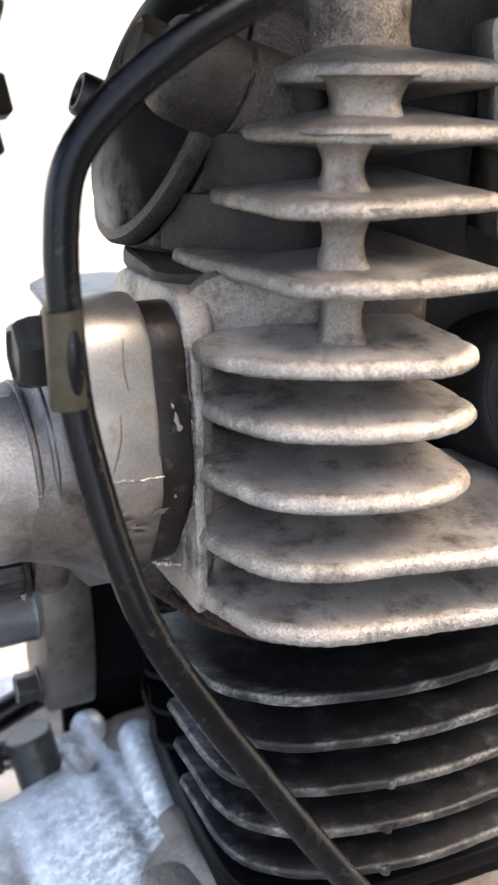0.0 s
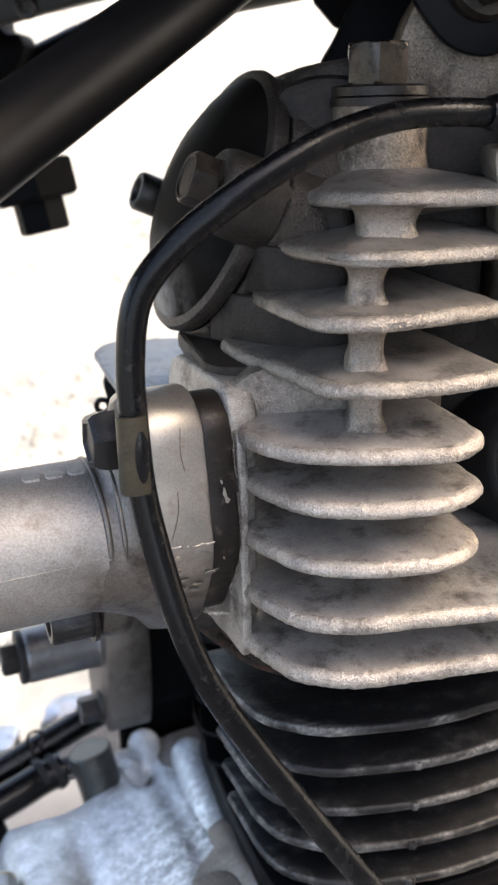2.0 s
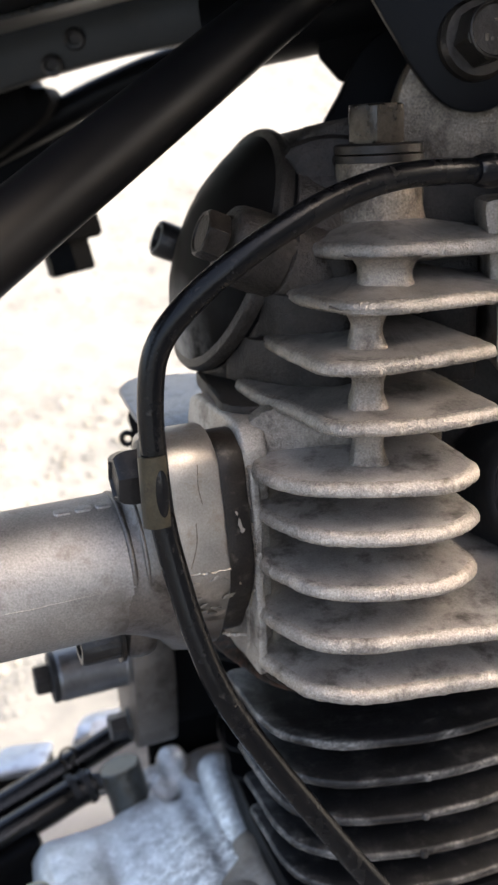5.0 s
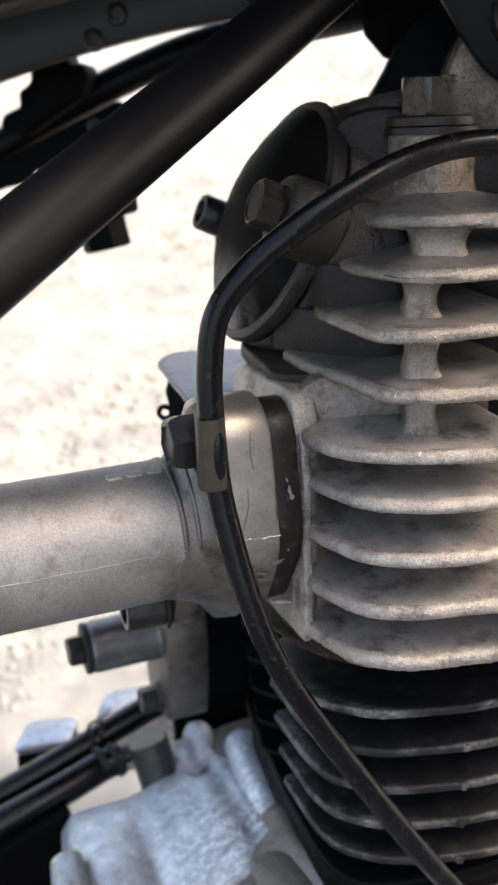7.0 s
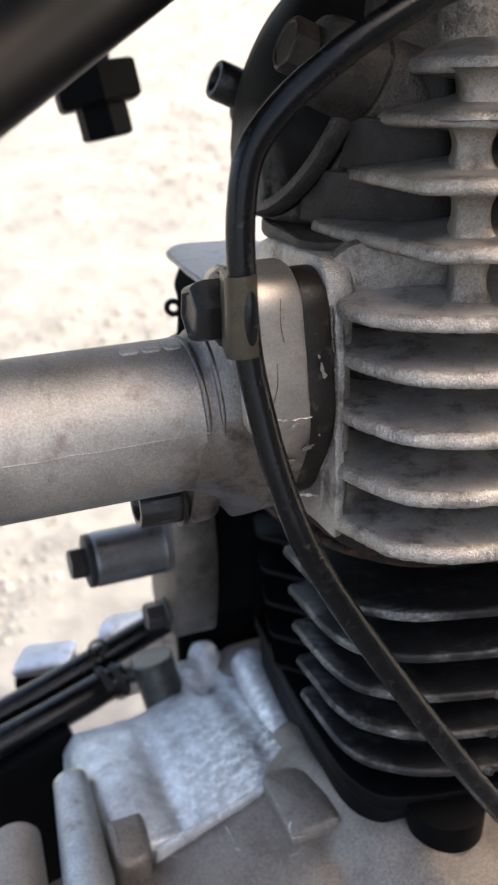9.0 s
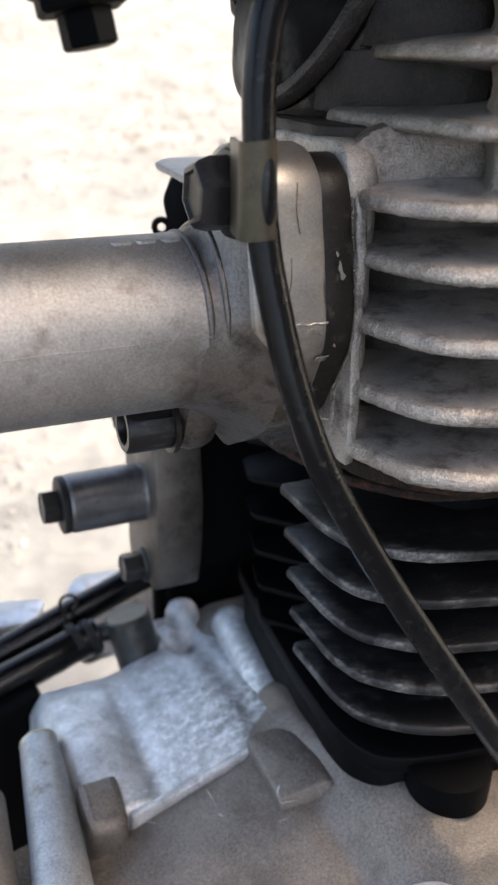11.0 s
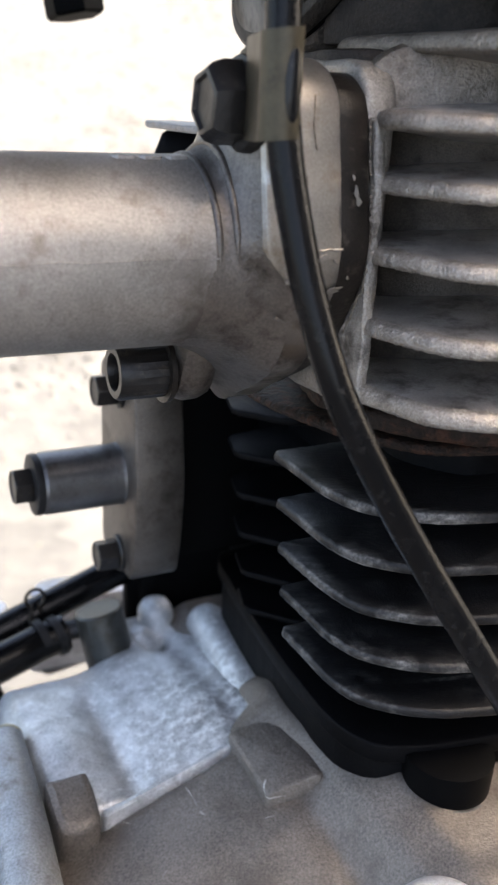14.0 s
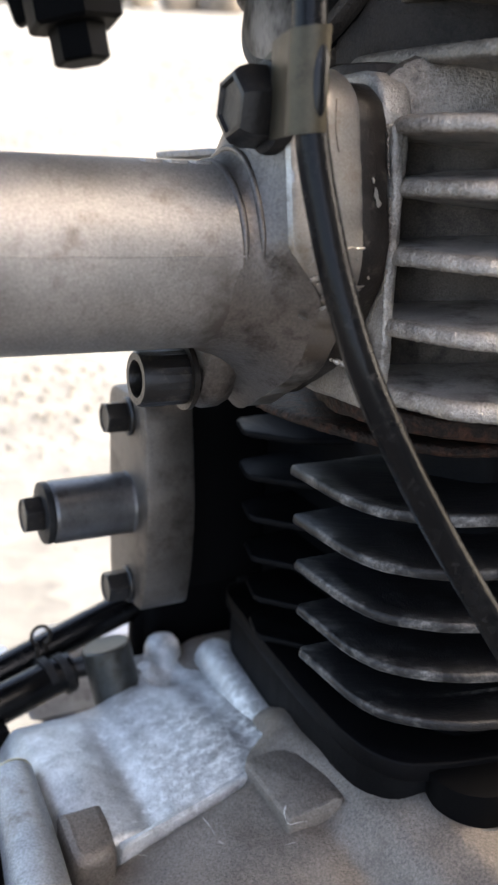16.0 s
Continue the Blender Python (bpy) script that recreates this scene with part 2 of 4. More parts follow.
INSUL = material("dark_phenolic_spacer", (0.013, 0.010, 0.008), 0.38, 0.0, 0.5, 0.008, 0.5, 0.0006, 0.25, (0.09, 0.075, 0.058), 0.17, 0.0045, spec=0.25)
RUST = material("rusty_gasket_edge", (0.016, 0.010, 0.007), 0.65, 0.0, 0.6, 0.008, 0.6, 0.0010, 0.9, (0.07, 0.028, 0.016), 0.34, 0.004, spec=0.2)
SHEET = material("bright_sheet_aluminium", (0.38, 0.40, 0.43), 0.42, 0.85, 0.35, 0.012, 0.25, 0.001, 0.15, (0.16, 0.16, 0.165), 0.24, 0.008)
SHIELD = material("dull_bluish_sheet", (0.17, 0.185, 0.21), 0.42, 0.75, 0.45, 0.008, 0.4, 0.001, 0.25, (0.07, 0.075, 0.085), 0.28, 0.006)


def gravel_material():
    m = bpy.data.materials.new("pale_gravel")
    m.use_nodes = True
    n, l = m.node_tree.nodes, m.node_tree.links
    b = n["Principled BSDF"]
    tc = n.new("ShaderNodeTexCoord")
    warp = n.new("ShaderNodeTexNoise")
    warp.inputs["Scale"].default_value, warp.inputs["Detail"].default_value = 25.0, 4
    mixv = n.new("ShaderNodeVectorMath")
    mixv.operation = "MULTIPLY_ADD"
    l.new(tc.outputs["Object"], warp.inputs["Vector"])
    l.new(warp.outputs["Color"], mixv.inputs[0])
    mixv.inputs[1].default_value = (0.05, 0.05, 0.05)
    l.new(tc.outputs["Object"], mixv.inputs[2])
    big = n.new("ShaderNodeTexNoise")
    big.inputs["Scale"].default_value, big.inputs["Detail"].default_value, big.inputs["Roughness"].default_value = 7.0, 5, 0.6
    vor = n.new("ShaderNodeTexVoronoi")
    vor.feature = "SMOOTH_F1"
    vor.inputs["Scale"].default_value, vor.inputs["Smoothness"].default_value = 38, 0.6
    l.new(tc.outputs["Object"], big.inputs["Vector"])
    l.new(mixv.outputs[0], vor.inputs["Vector"])
    sep = n.new("ShaderNodeSeparateColor")
    l.new(vor.outputs["Color"], sep.inputs[0])
    add = n.new("ShaderNodeMath")
    add.operation = "MULTIPLY_ADD"
    l.new(sep.outputs[0], add.inputs[0])
    add.inputs[1].default_value = 0.28
    l.new(big.outputs["Fac"], add.inputs[2])
    ramp = n.new("ShaderNodeValToRGB")
    e = ramp.color_ramp.elements
    e[0].position, e[0].color = 0.36, (0.098, 0.098, 0.095, 1)
    e[1].position, e[1].color = 0.86, (0.188, 0.185, 0.174, 1)
    mid = ramp.color_ramp.elements.new(0.58)
    mid.color = (0.14, 0.138, 0.132, 1)
    l.new(add.outputs[0], ramp.inputs["Fac"])
    l.new(ramp.outputs["Color"], b.inputs["Base Color"])
    b.inputs["Roughness"].default_value = 0.9
    bp = n.new("ShaderNodeBump")
    bp.inputs["Strength"].default_value, bp.inputs["Distance"].default_value = 0.15, 0.012
    l.new(vor.outputs["Distance"], bp.inputs["Height"])
    l.new(bp.outputs["Normal"], b.inputs["Normal"])
    return m


GRAVEL = gravel_material()

# ---------------------------------------------------------------- mesh helpers (millimetres in the engine's axes)
CU, SU = 0.897, 0.442            # the bike's length lies 26 degrees round from x


def uvz(u, v, z):
    """u along the bike (forward), v across it (away from the near side), z along the cylinder."""
    return Vector((CU * u - SU * v, SU * u + CU * v, z))


FWD, ACROSS, UP = Vector((CU, SU, 0)), Vector((-SU, CU, 0)), Vector((0, 0, 1))


def thing(name, base, label, category, group="", kind=""):
    ob = new(name)
    ob.empty_display_size = 0.01
    ob.matrix_world = BIKE @ Matrix.Translation(Vector(base) / 1000)
    ob["origin"] = [c / 1000 for c in base]
    return tagged(ob, label, category, group, kind)


def part(name, bm, mat, parent, label="", sharp=40):
    """Links a bmesh, in millimetres of the engine's axes, as one mesh under its thing or part."""
    top = parent
    while top.parent:
        top = top.parent
    o = Vector(top["origin"])
    bmesh.ops.recalc_face_normals(bm, faces=bm.faces)
    bmesh.ops.transform(bm, matrix=Matrix.Translation(-o) @ Matrix.Scale(0.001, 4), verts=bm.verts)
    me = bpy.data.meshes.new(name)
    bm.to_mesh(me)
    bm.free()
    for p in me.polygons:
        p.use_smooth = True
    me.set_sharp_from_angle(angle=radians(sharp))
    for m in mat if isinstance(mat, tuple) else (mat, mat):
        me.materials.append(m)
    ob = new(name, me)
    ob.parent = parent
    if label:
        ob["label"] = label
    return ob


def rounded(corners, step=2.0):
    """A closed outline from corners (a, b, radius), with the corners rounded and the sides cut in short steps."""
    out, k = [], len(corners)
    for i, (a, b, r) in enumerate(corners):
        p, q, s = Vector((a, b)), Vector(corners[i - 1][:2]), Vector(corners[(i + 1) % k][:2])
        d1, d2 = (q - p), (s - p)
        r = min(r, d1.length * 0.48, d2.length * 0.48)
        p1, p2 = p + d1.normalized() * r, p + d2.normalized() * r
        n = max(2, int(r / step * 1.6) + 1) if r > 0.3 else 1
        for j in range(n):
            t = j / max(1, n - 1)
            out.append(p1 * (1 - t) ** 2 + p * 2 * t * (1 - t) + p2 * t * t if n > 1 else p)
    fine = []
    for i, p in enumerate(out):
        q = out[(i + 1) % len(out)]
        m = max(1, int((q - p).length / step))
        fine += [p.lerp(q, j / m) for j in range(m)]
    return fine


def slab(outline, h0, h1, place, r=1.0, rough=0.0, seed=0, bow=None):
    """A plate with rounded rims: the outline (a, b) between the heights h0 and h1, put in space by place(a, b, h)."""
    bm = bmesh.new()
    k = len(outline)
    area = sum(outline[i - 1].x * outline[i].y - outline[i].x * outline[i - 1].y for i in range(k))
    sg = 1 if area > 0 else -1
    nrm = []
    for i in range(k):
        d = outline[(i + 1) % k] - outline[i - 1]
        nrm.append(Vector((d.y, -d.x)).normalized() * sg)
    r = min(r, abs(h1 - h0) / 2)
    prof = [(r, h0), (r * 0.3, h0 + r * 0.3), (0, h0 + r), (0, h1 - r), (r * 0.3, h1 - r * 0.3), (r, h1)]
    rings = []
    for ins, h in prof:
        ring = []
        for i, p in enumerate(outline):
            q = p - nrm[i] * ins
            if rough:
                q = q + nrm[i] * rough * (0.45 * noise.noise(Vector((p.x * 0.1, p.y * 0.1, seed * 7.3 + h * 0.1))) + 0.4 * noise.noise(Vector((p.x * 0.9, p.y * 0.9, seed + h * 0.6))))
            hh = h + (bow(q.x, q.y) if bow else 0) + (rough * 0.5 * noise.noise(Vector((p.x * 0.15, p.y * 0.15, seed * 3.1 + 40))) if rough else 0)
            ring.append(bm.verts.new(place(q.x, q.y, hh)))
        rings.append(ring)
    for a, b in zip(rings, rings[1:]):
        for i in range(k):
            bm.faces.new((a[i], a[(i + 1) % k], b[(i + 1) % k], b[i]))
    for ring, flip in ((rings[0], True), (rings[-1], False)):
        f = bm.faces.new(ring[::-1] if flip else ring)
        bmesh.ops.triangulate(bm, faces=[f], ngon_method="EAR_CLIP")
    return bm


def fin_slab(outline, z0, z1, centre, draft, r=1.4, rough=0.6, seed=0, bull=False):
    """A cast fin: rough rim, square or bull-nosed, thickening towards its root at the centre."""
    bm, k, c = bmesh.new(), len(outline), Vector(centre)
    area = sum(outline[i - 1].x * outline[i].y - outline[i].x * outline[i - 1].y for i in range(k))
    nrm = []
    for i in range(k):
        d = outline[(i + 1) % k] - outline[i - 1]
        nrm.append(Vector((d.y, -d.x)).normalized() * (1 if area > 0 else -1))
    r = min(r, (z1 - z0) / 2)
    nose = [(0, 0.1, z0 + (z1 - z0) * 0.5), (0, 0.55, z1 - r * 0.85), (0, 1.3, z1 - r * 0.32), (0, 2.3, z1 - r * 0.04), (0.02, 2.6, z1 + draft * 0.01)] if bull else [(0, 0, z1 - r), (0, 0.3, z1 - r * 0.3), (0, 1, z1)]
    prof = [(0.8, 1, z0 - draft * 0.9), (0.5, 1, z0 - draft * 0.45), (0.25, 1, z0 - draft * 0.16), (0.1, 1, z0 - draft * 0.04), (0, 1, z0), (0, 0.3, z0 + r * 0.3), (0, 0, z0 + r),
            *nose, (0.1, 1, z1 + draft * 0.06), (0.25, 1, z1 + draft * 0.22), (0.5, 1, z1 + draft * 0.55), (0.8, 1, z1 + draft)]
    rings = []
    for f, ins, h in prof:
        ring = []
        for i, p in enumerate(outline):
            q = p - nrm[i] * ins * r
            wob = rough * (1 - min(1, f * 4)) * (0.3 * noise.noise(Vector((p.x * 0.06, p.y * 0.06, seed * 7.3))) + 0.14 * noise.noise(Vector((p.x * 0.4, p.y * 0.4, seed + h * 0.4))) + 0.42 * noise.noise(Vector((p.x * 1.1, p.y * 1.1, seed + h * 1.3))))
            q = (q + nrm[i] * wob).lerp(c, f)
            hh = h + rough * (0.35 * noise.noise(Vector((p.x * 0.05, p.y * 0.05, seed * 3.1 + 40))) + 0.22 * noise.noise(Vector((p.x * 0.9, p.y * 0.9, seed + h)))) * (1 - f)
            ring.append(bm.verts.new((q.x, q.y, hh)))
        rings.append(ring)
    for n, (a, b) in enumerate(zip(rings, rings[1:])):
        for i in range(k):
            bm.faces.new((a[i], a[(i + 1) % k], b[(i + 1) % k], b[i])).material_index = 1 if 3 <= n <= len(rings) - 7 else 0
    bm.faces.new(rings[0][::-1])
    bm.faces.new(rings[-1])
    return bm


def flat(x, y, h):
    return Vector((x, y, h))


def across(v, z, u):
    return uvz(u, v, z)


def facing(x, z, y):
    return Vector((x, y, z))


def circle(cx, cy, r, n=32):
    return [Vector((cx + r * math.cos(2 * math.pi * i / n), cy + r * math.sin(2 * math.pi * i / n))) for i in range(n)]


def hull(discs, n=40, step=2.0):
    """The outline round several discs (a, b, r)."""
    pts = []
    for a, b, r in discs:
        pts += [(a + r * math.cos(2 * math.pi * i / n), b + r * math.sin(2 * math.pi * i / n)) for i in range(n)]
    pts = sorted(set(pts))

    def half(ps):
        h = []
        for p in ps:
            while len(h) > 1 and (h[-1][0] - h[-2][0]) * (p[1] - h[-2][1]) - (h[-1][1] - h[-2][1]) * (p[0] - h[-2][0]) <= 0:
                h.pop()
            h.append(p)
        return h[:-1]
    ring = [Vector(p) for p in half(pts) + half(pts[::-1])]
    fine = []
    for i, p in enumerate(ring):
        q = ring[(i + 1) % len(ring)]
        m = max(1, int((q - p).length / step))
        fine += [p.lerp(q, j / m) for j in range(m)]
    return fine


def basis(axis):
    w = Vector(axis).normalized()
    a = w.orthogonal().normalized() if abs(w.z) > 0.95 else w.cross(UP).normalized()
    return a, a.cross(w).normalized() * -1, w


def lathe(profile, base, axis, n=32, turn=0.0, wobble=0.0):
    """A turned body: profile of (radius, height along the axis) from base. n = 6 gives a hexagon."""
    bm = bmesh.new()
    a, b, w = basis(axis)
    base = Vector(base)
    rings = []
    for r, h in profile:
        if r <= 0.001:
            rings.append([bm.verts.new(base + w * h)])
            continue
        ring = []
        for i in range(n):
            t = 2 * math.pi * i / n + turn
            rr = r * (1 + wobble * noise.noise(Vector((math.cos(t) * 2, math.sin(t) * 2, h * 0.1))))
            ring.append(bm.verts.new(base + w * h + (a * math.cos(t) + b * math.sin(t)) * rr))
        rings.append(ring)
    for p, q in zip(rings, rings[1:]):
        if len(p) == 1 and len(q) == 1:
            continue
        for i in range(n):
            j = (i + 1) % n
            if len(p) == 1:
                bm.faces.new((p[0], q[j], q[i]))
            elif len(q) == 1:
                bm.faces.new((p[i], p[j], q[0]))
            else:
                bm.faces.new((p[i], p[j], q[j], q[i]))
    for ring, first in ((rings[0], True), (rings[-1], False)):
        if len(ring) > 1:
            bm.faces.new(ring[::-1] if first else ring)
    return bm


def smooth_path(points, per=8):
    pts = [Vector(p) for p in points]
    ext = [pts[0] * 2 - pts[1]] + pts + [pts[-1] * 2 - pts[-2]]
    out = []
    for i in range(1, len(ext) - 2):
        p0, p1, p2, p3 = ext[i - 1:i + 3]
        for j in range(per):
            t = j / per
            out.append(0.5 * (2 * p1 + (p2 - p0) * t + (2 * p0 - 5 * p1 + 4 * p2 - p3) * t * t + (3 * p1 - p0 - 3 * p2 + p3) * t ** 3))
    return out + [pts[-1]]


def tube(points, r, n=18, per=8, radii=None, straight=False):
    bm = bmesh.new()
    path = [Vector(p) for p in points] if straight else smooth_path(points, per)
    k = len(path)
    side, rings = None, []
    for i, p in enumerate(path):
        d = (path[min(i + 1, k - 1)] - path[max(i - 1, 0)]).normalized()
        side = d.orthogonal().normalized() if side is None else (side - d * side.dot(d)).normalized()
        up = d.cross(side)
        rr = radii(i / (k - 1)) if radii else r
        rings.append([bm.verts.new(p + (side * math.cos(2 * math.pi * j / n) + up * math.sin(2 * math.pi * j / n)) * rr) for j in range(n)])
    for a, b in zip(rings, rings[1:]):
        for j in range(n):
            bm.faces.new((a[j], a[(j + 1) % n], b[(j + 1) % n], b[j]))
    bm.faces.new(rings[0][::-1])
    bm.faces.new(rings[-1])
    return bm


def joined(*bms):
    bm = bms[0]
    for other in bms[1:]:
        me = bpy.data.meshes.new("tmp")
        other.to_mesh(me)
        other.free()
        bm.from_mesh(me)
        bpy.data.meshes.remove(me)
    return bm


def hex_bolt(name, base, axis, af, height, parent, mat, flange=0.0, flange_h=2.0, turn=0.0, dish=True, label=""):
    """A hexagon head, chamfered, on a washer face or flange; base is the seat, axis the way out."""
    r, n = af / math.sqrt(3), 48
    cone = [(0.93, 0), (1.0, r * 0.07), (1.0, height - r * 0.15), (0.94, height - r * 0.06), (0.85, height)] + ([(0.76, height - 0.1), (0.72, height - 0.5), (0, height - 0.5)] if dish else [(0, height)])
    bm = lathe([(max(r * k, 0.0), h) for k, h in cone], base, axis, n, turn)
    o, w, side = Vector(base), Vector(axis).normalized(), basis(axis)
    for vert in bm.verts:                        # the turned blank cut to a hexagon
        h = (vert.co - o).dot(w)
        flat_at = o + w * h
        out = vert.co - flat_at
        ang = (math.atan2(out.dot(side[1]), out.dot(side[0])) - turn) % (math.pi / 3) - math.pi / 6
        if out.length > 0.8 * r:
            vert.co = flat_at + out.normalized() * min(out.length, af / 2 / math.cos(ang))
    if flange:
        bm = joined(bm, lathe([(flange, -flange_h), (flange, -flange_h * 0.4), (flange * 0.9, 0), (r * 0.8, 0.3)], base, axis, 32))
    return part(name, bm, mat, parent, label, sharp=25)


def cap_screw(name, base, axis, r, height, parent, mat):
    """A socket head cap screw: knurled round head with a deep hexagon socket."""
    bm = lathe([(r, 0), (r, height - 0.8), (r - 0.7, height), (r * 0.66, height), (r * 0.62, height - 0.6), (r * 0.6, height - r * 0.95), (0, height - r)], base, axis, 48)
    bm.verts.ensure_lookup_table()
    o, w = Vector(base), Vector(axis).normalized()
    for k in range(96):                        # knurling on the side of the head
        if k % 2:
            p = bm.verts[k].co
            foot = o + w * (p - o).dot(w)
            bm.verts[k].co = foot + (p - foot) * 0.955
    return part(name, bm, mat, parent, "", 35)


# ---------------------------------------------------------------- ground
def ground():
    bm = bmesh.new()
    rings, radii_g = [], [0.0] + [0.35 * 1.28 ** i for i in range(38)]
    for r in radii_g:
        n = 72
        ring = []
        for i in range(n if r else 1):
            t = 2 * math.pi * i / n
            x, y = r * math.cos(t), 1.2 + r * math.sin(t)
            ring.append(bm.verts.new((x, y, 0.012 * noise.noise(Vector((x * 2.2, y * 2.2, 0))) if r < 20 else 0)))
        rings.append(ring)
    for p, q in zip(rings, rings[1:]):
        for i in range(72):
            j = (i + 1) % 72
            bm.faces.new((p[0], q[i], q[j]) if len(p) == 1 else (p[i], q[i], q[j], p[j]))
    me = bpy.data.meshes.new("ground")
    bm.to_mesh(me)
    bm.free()
    me.materials.append(GRAVEL)
    tagged(new("ground", me), "pale sunlit gravel yard, bright and stony", "ground", kind="structure")


ground()


def loose_stones():
    """Loose stones over the sunlit part of the yard, as one scatter."""
    rng = np.random.default_rng(11)
    ico = bmesh.new()
    bmesh.ops.create_icosphere(ico, subdivisions=1, radius=1.0)
    ico.verts.ensure_lookup_table()
    unit = np.array([v.co[:] for v in ico.verts])
    tri = np.array([[v.index for v in f.verts] for f in ico.faces])
    ico.free()
    n = 17000
    y = 0.62 + 6.4 * rng.random(n) ** 1.5
    x = (rng.random(n) * 2 - 1) * (0.25 + 0.36 * y)
    size = (0.0035 + 0.008 * rng.random(n) ** 3) * (0.42 + 0.2 * y)
    turn = rng.random(n) * 2 * math.pi
    shape = rng.uniform((0.7, 0.7, 0.2), (1.4, 1.4, 0.42), (n, 3))
    p = unit[None] * shape[:, None] * (1 + 0.22 * (rng.random((n, len(unit), 1)) - 0.5)) * size[:, None, None]
    c, s_ = np.cos(turn)[:, None], np.sin(turn)[:, None]
    px_, py_ = p[..., 0] * c - p[..., 1] * s_, p[..., 0] * s_ + p[..., 1] * c
    verts = np.stack([px_ + x[:, None], py_ + y[:, None], p[..., 2] + (size * 0.12)[:, None]], -1).reshape(-1, 3)
    faces = (tri[None] + (np.arange(n) * len(unit))[:, None, None]).reshape(-1, 3)
    me = bpy.data.meshes.new("loose_stones")
    me.from_pydata(verts.tolist(), [], faces.tolist())
    for poly in me.polygons:
        poly.use_smooth = True
    m = bpy.data.materials.new("mixed_pale_stone")
    m.use_nodes = True
    nn, ll = m.node_tree.nodes, m.node_tree.links
    geo, ramp = nn.new("ShaderNodeNewGeometry"), nn.new("ShaderNodeValToRGB")
    e = ramp.color_ramp.elements
    e[0].color, e[1].color = (0.135, 0.135, 0.132, 1), (0.246, 0.244, 0.237, 1)
    for at, col in ((0.3, (0.16, 0.157, 0.15, 1)), (0.55, (0.2, 0.19, 0.168, 1)), (0.75, (0.17, 0.152, 0.125, 1))):
        ramp.color_ramp.elements.new(at).color = col
    ll.new(geo.outputs["Random Per Island"], ramp.inputs["Fac"])
    ll.new(ramp.outputs["Color"], nn["Principled BSDF"].inputs["Base Color"])
    nn["Principled BSDF"].inputs["Roughness"].default_value = 0.85
    me.materials.append(m)
    tagged(new("loose_stones", me), "pale grey and tan loose gravel stones", "gravel", kind="stuff")


loose_stones()


def shade_wall():
    """An unseen wall added to keep the sun off the bike; the yard beyond its end lies in the sun."""
    bm = bmesh.new()
    m = Matrix.Translation((5.15, -5.56, 3.75)) @ Matrix.Diagonal((0.3, 11.83, 7.5, 1))
    bmesh.ops.create_cube(bm, size=1.0, matrix=m)
    me = bpy.data.meshes.new("added_wall")
    bm.to_mesh(me)
    bm.free()
    me.materials.append(material("plain_render", (0.42, 0.38, 0.33), 0.9, 0.0, 0.2, 0.5, 0.2, 0.004, 0.4))
    tagged(new("added_wall", me), "plain rendered wall, unseen, added to shade the bike", "wall", kind="structure")


shade_wall()

# ---------------------------------------------------------------- the engine: head, cover, barrel, tensioner, crankcase
engine = thing("motorcycle_engine", uvz(100, 250, -330), "air-cooled single-cylinder motorcycle engine, grey head and black barrel", "engine")

core = joined(
    slab(rounded([(-4, 236, 6), (12, 236, 6), (56, 236, 4), (56, 300, 4), (-4, 300, 4)], 3), -36, 12, flat, 1, 0.4, 22),
    slab(rounded([(-2, 242, 6), (100, 242, 6), (100, 310, 6), (-2, 310, 6)], 3), 8, 28, flat, 3, 0.4, 23),
    slab(rounded([(-3, 36, 2), (8, 39.5, 6), (22, 38, 3), (22, -8, 4), (-8, -8, 4)], 2), 243, 300, facing, 4, 0.3, 28),
    slab(rounded([(-15, -9, 6), (-4, -6, 4), (20, -6, 3), (20, -34, 3), (-15, -34, 4)], 2), 238, 300, facing, 6, 0.5, 29),
    slab(rounded([(42, 258, 4), (140, 258, 4), (140, 310, 4), (42, 310, 4)], 4), -117, 14, flat, 2, 0.4, 26),
)
head = part("cylinder_head", core, CAST_SHADED, engine, "grey cast head with worn pale fins, its core darkened for shade")

part("port_body", slab(rounded([(-10, 222, 4), (4, 212, 10), (38, 214, 8), (44, 222, 5), (44, 300, 4), (-10, 300, 4)], 3), -117, -34, flat, 1, 0.4, 21), PORT, head, "brown wall between the fins, darkened for shade")

